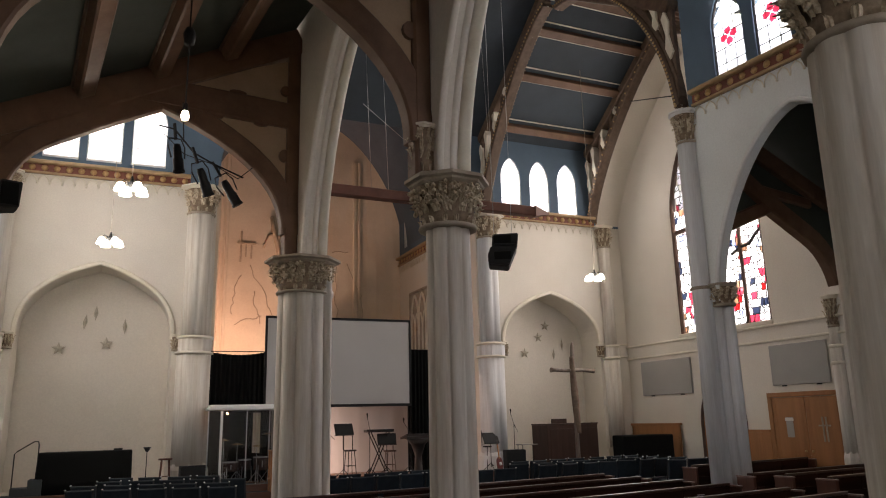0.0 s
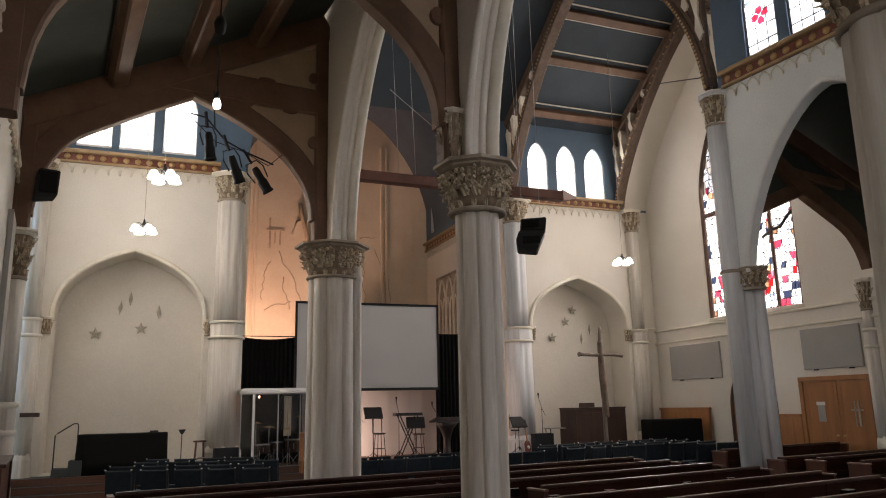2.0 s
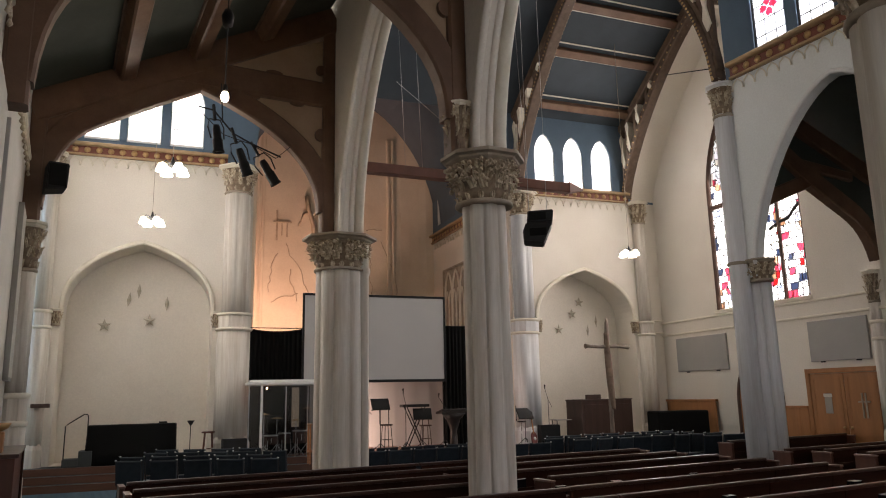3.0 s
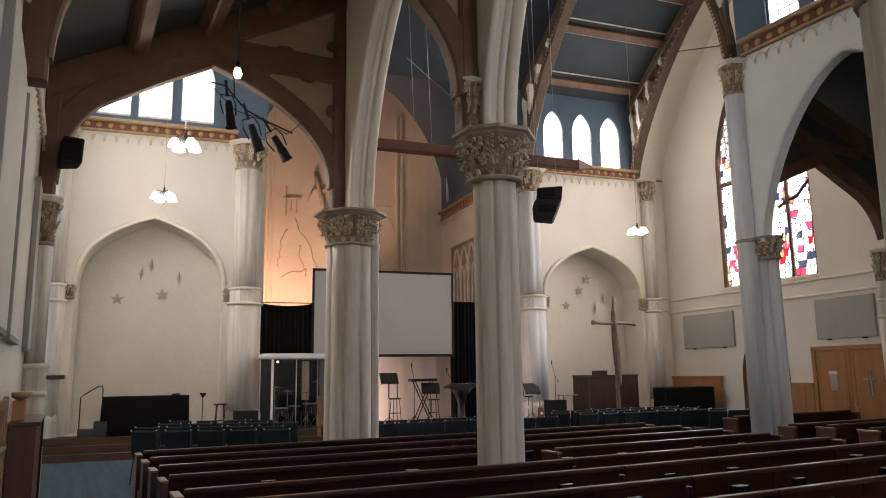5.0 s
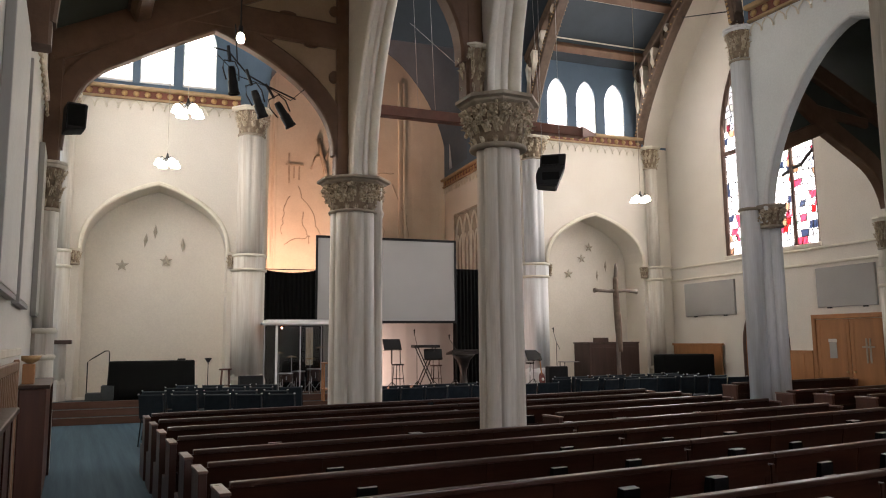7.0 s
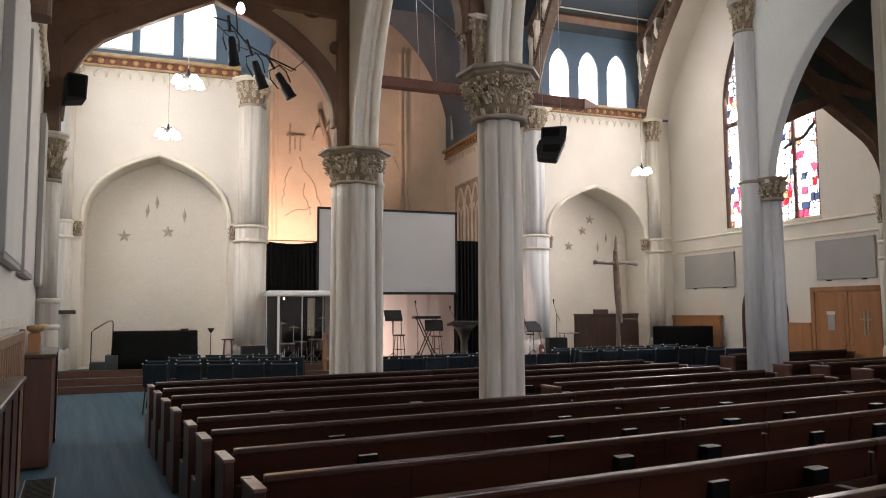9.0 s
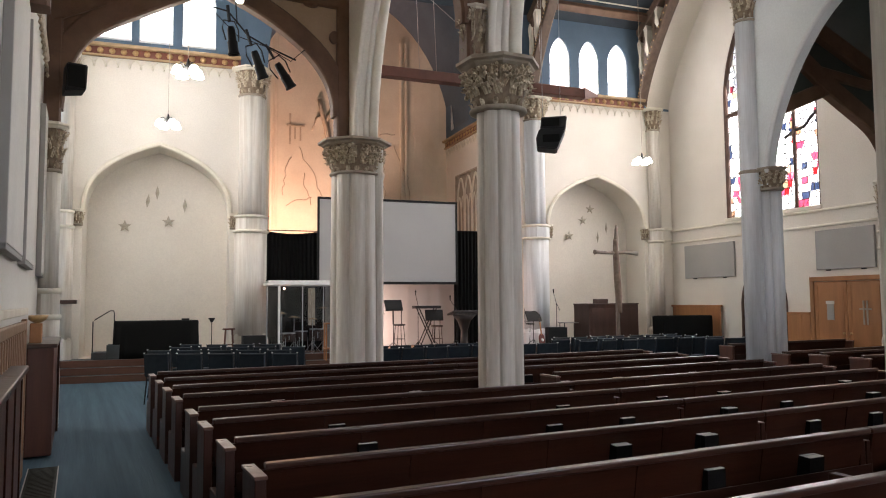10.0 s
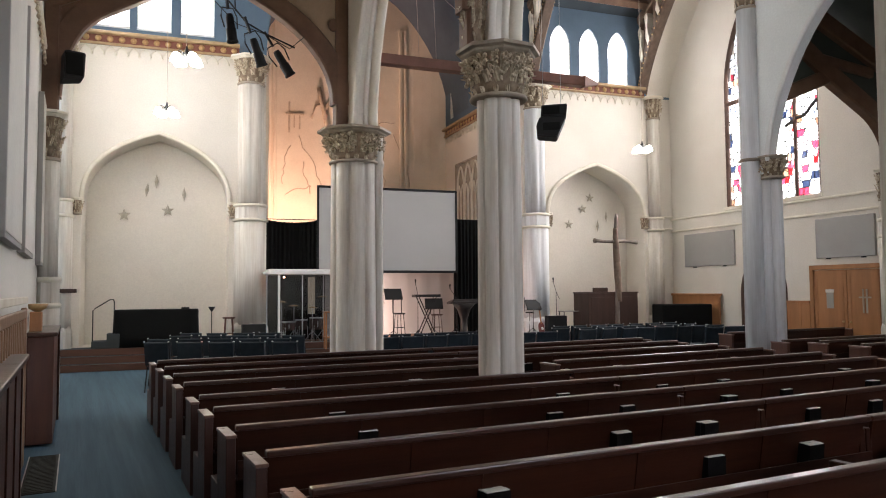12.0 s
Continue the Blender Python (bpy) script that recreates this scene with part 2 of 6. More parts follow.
def tube(bm, pts, r, n=8):
    """A round bar along points."""
    pts = [Vector(p) for p in pts]
    loops = []
    for i, p in enumerate(pts):
        d = (pts[min(i + 1, len(pts) - 1)] - pts[max(i - 1, 0)]).normalized()
        a = d.cross(Vector((0, 0, 1)) if abs(d.z) < 0.9 else Vector((1, 0, 0))).normalized()
        b = d.cross(a)
        loops.append([p + r * (math.cos(2 * math.pi * k / n) * a + math.sin(2 * math.pi * k / n) * b) for k in range(n)])
    return rings(bm, loops)


def beam(bm, pts, depth, wide, axis, chamfer=0.03):
    """A squared timber along points that lie in the plane across axis: depth in that plane, wide along the axis."""
    pts, axis = [Vector(p) for p in pts], Vector(axis)
    loops = []
    for i, p in enumerate(pts):
        d = (pts[min(i + 1, len(pts) - 1)] - pts[max(i - 1, 0)]).normalized()
        u = axis.cross(d).normalized()
        h, w, c = depth / 2, wide / 2, min(chamfer, depth / 4, wide / 4)
        loops.append([p + u * a + axis * b for a, b in ((-h, -w + c), (-h, w - c), (-h + c, w), (h - c, w), (h, w - c), (h, -w + c), (h - c, -w), (-h + c, -w))])
    return rings(bm, loops, smooth=False)


def prism(bm, poly, y0, y1):
    """A polygon in x and z, carried from y0 to y1."""
    a = [bm.verts.new((x, y0, z)) for x, z in poly]
    b = [bm.verts.new((x, y1, z)) for x, z in poly]
    n = len(poly)
    bm.faces.new(a)
    bm.faces.new(b[::-1])
    for i in range(n):
        bm.faces.new((a[i], b[i], b[(i + 1) % n], a[(i + 1) % n]))
    return bm


def finish(bm):
    bmesh.ops.recalc_face_normals(bm, faces=bm.faces[:])
    me = bpy.data.meshes.new("mesh")
    bm.to_mesh(me)
    bm.free()
    return me


def part(name, bm, material, parent=None, label="", m=None):
    me = finish(bm) if isinstance(bm, bmesh.types.BMesh) else bm
    if not me.materials:
        me.materials.append(material)
    ob = new(name, me)
    if parent is not None:
        ob.parent = parent
    if m is not None:
        ob.matrix_basis = m
    return tagged(ob, label)


def thing(name, label, category, m=None, group="", kind=""):
    ob = new(name)
    ob.empty_display_size = 0.2
    if m is not None:
        ob.matrix_basis = m
    return tagged(ob, label, category, group, kind)


def struct(name, bm, material, label, m=None):
    ob = part(name, bm, material, None, label, m)
    return tagged(ob, kind="structure")


def arch(x0, x1, spring, apex, n=12, power=1.6, k=0.62):
    """Points of a pointed arch from (x0, spring) over the apex to (x1, spring)."""
    c, h = (x0 + x1) / 2, (x1 - x0) / 2
    left = [(x0 + h * (1 - math.cos(math.pi / 2 * i / n)), 0) for i in range(n + 1)]
    out = []
    for x, _ in left:
        u = (c - x) / h
        out.append((x, spring + (apex - spring) * max(0.0, 1 - u ** power) ** k))
    return out + [(2 * c - x, z) for x, z in out[-2::-1]]


def pierced(bm, x0, x1, z0, z1, y0, y1, holes):
    """A wall from x0 to x1 and z0 to z1, y0 to y1 thick, with holes: each a foot height and its arch points, from left to right."""
    x = x0
    for foot, pts in holes:
        prism(bm, [(x, z0), (pts[0][0], z0), (pts[0][0], z1), (x, z1)], y0, y1)
        for (xa, za), (xb, zb) in zip(pts, pts[1:]):
            if z1 - max(za, zb) > 1e-3:
                prism(bm, [(xa, za), (xb, zb), (xb, z1), (xa, z1)], y0, y1)
        if foot > z0 + 1e-4:
            prism(bm, [(pts[0][0], z0), (pts[-1][0], z0), (pts[-1][0], foot), (pts[0][0], foot)], y0, y1)
        x = pts[-1][0]
    prism(bm, [(x, z0), (x1, z0), (x1, z1), (x, z1)], y0, y1)
    return bm


def moulding(bm, pts, r, axis=(0, 1, 0), wide=None):
    """A roll along points in a plane."""
    return beam(bm, pts, r * 2, wide or r * 2, axis, r * 0.55)

# ---- setting: floor, walls, ceilings ----
struct("floor", box(bmesh.new(), -1.2, 24, -7.5, 32, -0.2, 0.0), CARPET, "blue ribbed carpet floor of the nave and aisles")

CH0, CH1 = 2.35, 10.4  # chancel opening
NICHE_L = arch(-2.32, 1.36, 4.2, 6.15, 16, 1.15, 0.36)
NICHE_R = arch(11.23, 14.92, 4.2, 5.99, 16, 1.15, 0.36)
LANCETS_L = [(-2.1, -1.24), (-1.06, -0.19), (0.04, 0.93)]
LANCETS_R = [(11.42, 12.18), (12.52, 13.28), (13.62, 14.40)]

bm = pierced(bmesh.new(), -3.2, 16.55, 0, 8.44, 21.0, 21.7, [(0.5, NICHE_L), (0.0, [(CH0, 8.44), (CH1, 8.44)]), (0.5, NICHE_R)])
pierced(bm, -3.2, 2.15, 0, 6.5, 21.7, 22.1, [(0.5, NICHE_L)])
pierced(bm, 10.65, 16.04, 0, 6.5, 21.7, 22.1, [(0.5, NICHE_R)])
box(bm, -3.2, 2.15, 22.1, 22.3, 0.0, 6.5)
box(bm, 10.65, 16.04, 22.1, 22.3, 0.0, 6.5)
wall_chancel = struct("wall_north", bm, PLASTER, "cream plaster wall with two arched niches", WF)
bm = pierced(bmesh.new(), -3.2, 16.55, 8.441, 14.8, 21.0, 21.5,
             [(8.97, arch(a, b, 10.2, 10.95)) for a, b in LANCETS_L] + [(8.441, arch(CH0, CH1, 8.5, 14.4, 16, 2.0, 0.5))] +
             [(8.72, arch(a, b, 9.95, 10.6)) for a, b in LANCETS_R])
struct("wall_north_upper", bm, BLUE, "blue painted clerestory wall with lancet windows", WF)

# right-hand wall with the large window, in its own frame: local x runs against y, local y points outwards
RWALL = WF @ pose(16.05, 0, 0, 0, 0, -90)
BIGWIN = arch(-18.3, -14.75, 8.2, 11.2, 14, 1.7, 0.6)
bm = pierced(bmesh.new(), -21.7, 8.5, 0, 14.8, 0, 0.5, [(4.38, BIGWIN)])
struct("wall_east", bm, PLASTER, "cream plaster side wall with a tall stained-glass window", RWALL)
WWALL = pose(-0.55, 0, 0, 0, 0, 90)
# both openings are unseen and only let the added lamps in
bm = pierced(bmesh.new(), -7.5, 20.6, 0, 14.8, 0, 0.5, [(2.6, arch(-5.0, -3.0, 4.8, 6.2)), (5.2, arch(16.0, 19.0, 8.2, 10.0))])
struct("wall_west", bm, PALE, "pale plaster wall of the side aisle", WWALL)
LWALL = pose(0, -7.0, 0, 0, 0, 0)
# end wall out of view; its three windows are invented for the added lamps
bm = pierced(bmesh.new(), -1.05, 24, 0, 14.8, -0.5, 0, [(2.6, arch(0.7, 3.1, 4.8, 6.3)), (3.2, arch(6.0, 11.0, 7.0, 10.5)), (2.6, arch(13.8, 16.2, 4.8, 6.3))])
struct("wall_south", bm, PALE, "pale plaster end wall behind the pews", LWALL)

# chancel: side walls, back wall with curved corners, vault
def curve_wall(bm, pts, z0, z1, thick):
    """An upright wall along points, thick to their left, as one skin."""
    loops = []
    for i, (x, y) in enumerate(pts):
        (xa, ya), (xb, yb) = pts[max(i - 1, 0)], pts[min(i + 1, len(pts) - 1)]
        d = Vector((xb - xa, yb - ya, 0)).normalized()
        ox, oy = x - d.y * thick, y + d.x * thick
        loops.append([(x, y, z0), (ox, oy, z0), (ox, oy, z1), (x, y, z1)])
    return rings(bm, loops, smooth=False)


apse = [(2.5, 21.7)] + [(2.5, 27.0)] + [(3.6 - 1.1 * math.cos(a), 27.2 + 1.1 * math.sin(a)) for a in (0.2, 0.6, 1.0, 1.4)] + [(3.6, 28.3), (8.7, 28.3), (9.05, 28.28), (9.4, 28.22), (9.75, 28.12), (10.05, 28.0), (10.3, 27.86)]
bm = curve_wall(bmesh.new(), apse, 0, 14.6, 0.3)
struct("wall_apse", bm, WARMSTONE, "curved cream apse wall lit by a warm lamp", WF)
CHSIDE = WF @ pose(10.3, 0, 0, 0, 0, -90)
struct("wall_chancel_side", pierced(bmesh.new(), -28.1, -21.7, 0, 8.4, 0, 0.3, []), PLASTER, "cream chancel side wall with tracery", CHSIDE)
struct("wall_chancel_upper", pierced(bmesh.new(), -28.1, -21.5, 8.4, 14.4, 0, 0.4, [(8.75, arch(-27.3, -25.38, 10.2, 11.0))]), BLUE, "blue upper chancel wall with a lancet window", CHSIDE)
pts = arch(2.4, 10.42, 8.45, 14.2, 18, 2.0, 0.5)
bm = bmesh.new()
for (xa, za), (xb, zb) in zip(pts, pts[1:]):
    prism(bm, [(xa, za), (xb, zb), (xb, zb + 0.3), (xa, za + 0.3)], 21.55, 28.6)
struct("ceiling_chancel", bm, CHANBLUE, "dark blue barrel ceiling over the chancel", WF)

# vault over the transept: its profile across w-y, carried along w-x
VC, VH, VS, VR = 16.5, 4.5, 8.5, 5.0


def vault(y, lift=0.0):
    u = min(1.0, abs(y - VC) / VH)
    return VS + (VR + lift) * max(0.0, 1 - u ** 1.3) ** 0.75 + lift * 0.2


def slope(y):
    """The boarded ceiling over the ribs."""
    return 11.2 + 0.67 * (4.5 - abs(y - VC))


bm = bmesh.new()
for x0, x1, ya in ((-3.0, 16.1, 21.05), (11.3, 16.1, 11.95)):
    rings(bm, [[(x, ya, slope(ya)), (x, VC, slope(VC)), (x, VC, slope(VC) + 0.12), (x, ya, slope(ya) + 0.12)] for x in (x0, x1)], smooth=False)
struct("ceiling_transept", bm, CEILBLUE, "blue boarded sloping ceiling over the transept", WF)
bm = bmesh.new()
ys = [VC + VH * math.cos(math.pi * i / 36) for i in range(37)]
for ya, yb in zip(ys, ys[1:]):
    rings(bm, [[(x, ya, vault(ya) + 0.02), (x, yb, vault(yb) + 0.02), (x, yb, vault(yb) + 0.3), (x, ya, vault(ya) + 0.3)] for x in (15.12, 16.1)], smooth=False)
struct("ceiling_reveal", bm, PLASTER, "cream plaster reveal of the wall arch", WF)
bm = bmesh.new()
pts = arch(4.6, 12.7, 12.4, 14.4, 12, 1.4, 0.7)
for (xa, za), (xb, zb) in zip(pts, pts[1:]):
    prism(bm, [(xa, za), (xb, zb), (xb, zb + 0.15), (xa, za + 0.15)], -7.5, 9.6)
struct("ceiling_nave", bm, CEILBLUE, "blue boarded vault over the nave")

# lean-to ceilings of the aisles
SL = 0.53


def lean(x):
    return 6.86 + SL * (x + 0.55)


bm = prism(bmesh.new(), [(-0.6, lean(-0.6)), (4.35, lean(4.35)), (4.35, lean(4.35) + 0.12), (-0.6, lean(-0.6) + 0.12)], -7.4, 13.1)
struct("ceiling_aisle_west", bm, CEILGREEN, "dark green boarded lean-to ceiling of the aisle")
bm = prism(bmesh.new(), [(12.8, 8.3), (19.5, 5.9), (19.5, 6.02), (12.8, 8.42)], -7.4, 10.4)
struct("ceiling_aisle_east", bm, CEILGREEN, "dark green boarded lean-to ceiling of the far aisle")
struct("wall_gable_west", prism(bmesh.new(), [(-0.6, lean(-0.6)), (4.3, lean(4.3)), (4.3, 12), (-0.6, 12)], 12.95, 13.12), PLASTER, "plaster gable over the aisle roof")
struct("wall_gable_east", prism(bmesh.new(), [(12.9, 8.4), (19.6, 6.0), (19.6, 14.5), (12.9, 14.5)], 10.4, 10.6), PLASTER, "plaster gable over the far aisle roof")
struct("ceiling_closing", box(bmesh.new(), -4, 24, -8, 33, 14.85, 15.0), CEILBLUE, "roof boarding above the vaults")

# nave arcades: walls on pointed arches
PIERS_L = (13.0, 7.9, 2.7, -2.5)
LARC = pose(4.38, 0, 0, 0, 0, -90)
HALF = {13.0: 0.46, 7.9: 0.27, 2.7: 0.27, -2.5: 0.27}
ARCHES_L = [arch(-a + HALF[a], -b - HALF[b], 5.05, 9.0, 16, 1.55, 0.62) for a, b in zip(PIERS_L, PIERS_L[1:])]
holes = [(4.91, pts) for pts in ARCHES_L]
bm = pierced(bmesh.new(), -13.5, 7.5, 4.91, 14.5, 0.1, 0.5, holes)
struct("wall_arcade_west", bm, PLASTER, "cream arcade wall on pointed arches", LARC)
PIERS_R = (10.45, 5.3, 0.15, -5.0)
RARC = pose(12.4, 0, 0, 0, 0, -90)
holes = [(4.2, arch(-a + 0.26, -b - 0.72, 4.4, 7.66, 14, 1.55, 0.62)) for a, b in zip(PIERS_R, PIERS_R[1:])]
bm = pierced(bmesh.new(), -10.85, 7.5, 4.2, 8.42, 0, 0.24, holes)
struct("wall_arcade_east", bm, COOLPLASTER, "pale arcade wall on pointed arches", RARC)
LANCETS_E = [(-9.67 + 1.02 * i + (2.15 if i > 2 else 0), -8.91 + 1.02 * i + (2.15 if i > 2 else 0)) for i in range(6)]
bm = pierced(bmesh.new(), -10.45, 7.5, 8.421, 12.6, 0, 0.4, [(8.75, arch(a, b, 9.95, 10.75)) for a, b in LANCETS_E])
struct("wall_clerestory_east", bm, BLUE, "blue clerestory wall with stained-glass lancets", RARC)

# stage with three steps
bm = bmesh.new()
for i, y in enumerate((19.62, 19.95, 20.28)):
    box(bm, -2.9, 16.0, y + 0.02, 28.2 if i == 2 else y + 0.5, -0.05, (i + 1) * 0.165 - 0.004)
stage = struct("stage", bm, STAGE, "low stage with dark carpet and wooden step risers", WF)
for i, y in enumerate((19.62, 19.95, 20.28)):
    part("riser", box(bmesh.new(), -2.9, 16.0, y, y + 0.03, i * 0.165, (i + 1) * 0.165, 0.006), STEPWOOD, stage, "dark red-brown wooden riser")
part("stage_deck", box(bmesh.new(), 2.6, 10.2, 20.9, 28.0, 0.492, 0.512), DECK, stage, "brown timber boards")

# ---- cornices ----


def cornice(name, x0, x1, z, m, fringe=0.27, label="red frieze cornice with gilt rosettes and a corbel fringe"):
    """A cornice on the face y = 0 that looks towards -y, in the frame m."""
    top = tagged(thing(name, label, "cornice", m), kind="structure")
    part("upper_moulding", moulding(bmesh.new(), [(x0, -0.09, z + 0.31), (x1, -0.09, z + 0.31)], 0.05, (0, 1, 0), 0.18), OCHRE, top)
    part("lower_moulding", moulding(bmesh.new(), [(x0, -0.05, z + 0.03), (x1, -0.05, z + 0.03)], 0.03, (0, 1, 0), 0.10), OCHRE, top)
    part("frieze", box(bmesh.new(), x0, x1, -0.05, 0.02, z + 0.05, z + 0.28), RED, top)
    n = max(2, round((x1 - x0) / 0.285))
    b = bmesh.new()
    lathe(b, [(0.075, 0), (0.085, 0.012), (0.05, 0.03), (0.03, 0.045), (0.0, 0.05)], 8)
    rose = finish(b)
    for i in range(n):
        part("rosette", rose, GOLD, top, "", pose(x0 + (x1 - x0) * (i + 0.5) / n, -0.05, z + 0.165, 90, 0, 0))
    b = bmesh.new()
    w = (x1 - x0) / n
    for i in range(n):
        a = x0 + i * w
        tube(b, [(a + 0.01, -0.02, z - fringe + 0.05), (a + w * 0.12, -0.03, z - fringe * 0.45), (a + w * 0.5, -0.03, z - 0.02)], 0.014, 5)
        tube(b, [(a + w * 0.5, -0.03, z - 0.02), (a + w * 0.88, -0.03, z - fringe * 0.45), (a + w - 0.01, -0.02, z - fringe + 0.05)], 0.014, 5)
        lathe(b, [(0.004, 0), (0.028, 0.02), (0.02, 0.05), (0.008, 0.07)], 6, (a, -0.025, z - fringe))
    tagged(part("corbel_fringe", b, TRIM, top, "cream arcaded fringe"), kind="stuff")
    return top


FW = WF @ pose(0, 21.0, 0)
cornice("cornice", -3.0, 1.6, 8.44, FW)
cornice("cornice", 11.0, 15.0, 8.40, FW)
cornice("cornice", -10.3, 2.0, 8.42, RARC)
cornice("cornice", -27.85, -21.9, 8.08, CHSIDE)


def course(name, x0, x1, z, m, r=0.035):
    return struct(name, moulding(bmesh.new(), [(x0, -r, z), (x1, -r, z)], r), TRIM, "thin cream string course moulding", m)


for z in (4.24, 3.83):
    course("trim", -21.0, 8.0, z, RWALL)
    course("trim", 14.83, 16.04, z + 0.1, FW, 0.03)
    course("trim", 1.38, 2.3, z + 0.1, FW, 0.03)
    course("trim", 10.42, 11.33, z + 0.1, FW, 0.03)
struct("trim_niche", moulding(bmesh.new(), [(x, -0.02, z + 0.03) for x, z in NICHE_L], 0.06), TRIM, "moulded arch round the niche", FW)
struct("trim_niche", moulding(bmesh.new(), [(x, -0.02, z + 0.03) for x, z in NICHE_R], 0.06), TRIM, "moulded arch round the niche", FW)
for pts in ARCHES_L:
    for y, r in ((0.45, 0.09), (0.30, 0.05), (0.11, 0.05)):
        line = [(x, y, z) for x, z in [(pts[0][0], 4.92)] + pts + [(pts[-1][0], 4.92)]]
        b = bmesh.new()
        rings(b, [[p + r * (math.cos(q) * u + math.sin(q) * Vector((0, 1, 0))) for q in (2 * math.pi * k / 12 for k in range(12))] for p, u in
                  [(Vector(p), Vector((0, 1, 0)).cross((Vector(line[min(i + 1, len(line) - 1)]) - Vector(line[max(i - 1, 0)])).normalized())) for i, p in enumerate(line)]])
        struct("trim_arch", b, PLASTER if y < 0.4 else TRIM, "rounded moulding under the arcade arch", LARC)
for a, b in zip(PIERS_R, PIERS_R[1:]):
    pts = arch(-a + 0.26, -b - 0.72, 4.4, 7.66, 14, 1.55, 0.62)
    struct("trim_arch", moulding(bmesh.new(), [(x, -0.01, z + 0.04) for x, z in pts], 0.05), WHITEPAINT, "white roll moulding of the arcade arch", RARC)

# ---- columns ----


def lobes(r, z, n=48, k=8, d=0.10, cx=0, cy=0, turn=0.0, sq=1.0):
    out = []
    for i in range(n):
        a = 2 * math.pi * i / n
        q = r * (1 - d * (1 - abs(math.cos(k * (a + turn) / 2)) ** 0.5))
        out.append((cx + q * math.cos(a), cy + sq * q * math.sin(a), z))
    return out


def octagon(r, z, turn=math.pi / 8):
    return [(r * math.cos(turn + math.pi * i / 4), r * math.sin(turn + math.pi * i / 4), z) for i in range(8)]


def leaf(bm, m, w=0.07, h=0.12, curl=0.06):
    """One curled leaf: a bent, ridged tongue with a rolled tip."""
    rows = []
    for i in range(5):
        t = i / 4
        y = -curl * (t ** 2) * 1.6
        z = h * math.sin(min(1, t * 1.15) * 1.45)
        ww = w * (0.55 + 0.9 * t - 1.15 * t * t)
        rows.append([m @ Vector((-ww, y + 0.012, z)), m @ Vector((-ww * 0.45, y - 0.012, z + 0.006)), m @ Vector((0, y + 0.004, z)), m @ Vector((ww * 0.45, y - 0.012, z + 0.006)), m @ Vector((ww, y + 0.012, z))])
    vs = [[bm.verts.new(p) for p in r] for r in rows]
    for a, b in zip(vs, vs[1:]):
        for i in range(4):
            bm.faces.new((a[i], a[i + 1], b[i + 1], b[i]))


def capital(parent, r, z, h, seed=0, wide=1.5, ab=0.10, amat=None, k=14, at=(0, 0)):
    """Bell, two rows of leaves and knobs, moulded abacus; from z up, h high."""
    rnd = random.Random(seed)
    off = pose(at[0], at[1], 0)
    part("necking", lathe(bmesh.new(), [(r * 1.0, -0.03), (r * 1.09, -0.02), (r * 1.11, 0), (r * 1.09, 0.02), (r * 1.0, 0.03)], 24, (0, 0, z)), ABACUS, parent, "dusty roll moulding", off)
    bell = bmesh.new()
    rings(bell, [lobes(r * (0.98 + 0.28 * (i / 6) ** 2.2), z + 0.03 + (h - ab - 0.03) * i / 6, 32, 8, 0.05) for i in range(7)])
    part("bell", bell, BELL, parent, "bell with the recess shade painted dark brown", off)
    b = bmesh.new()
    hh = h - ab
    for row, (zz, rr, n, s) in enumerate(((0.05, 1.0, k, 0.6), (0.30, 1.04, k, 0.95), (0.50, 1.08, k + 2, 1.0), (0.70, 1.14, k + 4, 0.95))):
        for i in range(n):
            a = 2 * math.pi * (i + 0.5 * row) / n + rnd.uniform(-0.05, 0.05)
            m = pose(0, 0, 0, 0, 0, math.degrees(a) + 90) @ pose(0, -r * rr, z + hh * zz, rnd.uniform(-12, 18), rnd.uniform(-18, 18), 0)
            leaf(b, m, r * 0.24 * s, hh * 0.30 * s * rnd.uniform(0.85, 1.1), r * (0.12, 0.24, 0.24, 0.15)[row] * s)
            if row:
                for q in range(4):
                    c = m @ Vector((rnd.uniform(-0.5, 0.5) * r * 0.4, -r * rnd.uniform(0.08, 0.22) * s, hh * rnd.uniform(0.08, 0.30)))
                    bmesh.ops.create_icosphere(b, subdivisions=1, radius=r * 0.075 * rnd.uniform(0.7, 1.4), matrix=Matrix.Translation(c))
    part("leaf_carving", b, CAPITAL, parent, "gilded and dusty carved leaves", off)
    b = bmesh.new()
    rings(b, [octagon(r * q, z + h - ab + dz) for q, dz in ((wide * 0.80, 0), (wide * 0.88, ab * 0.25), (wide * 0.90, ab * 0.45), (wide, ab * 0.6), (wide, ab * 0.95), (wide * 0.97, ab))], smooth=False)
    part("abacus", b, amat or ABACUS, parent, "moulded octagonal slab", off)


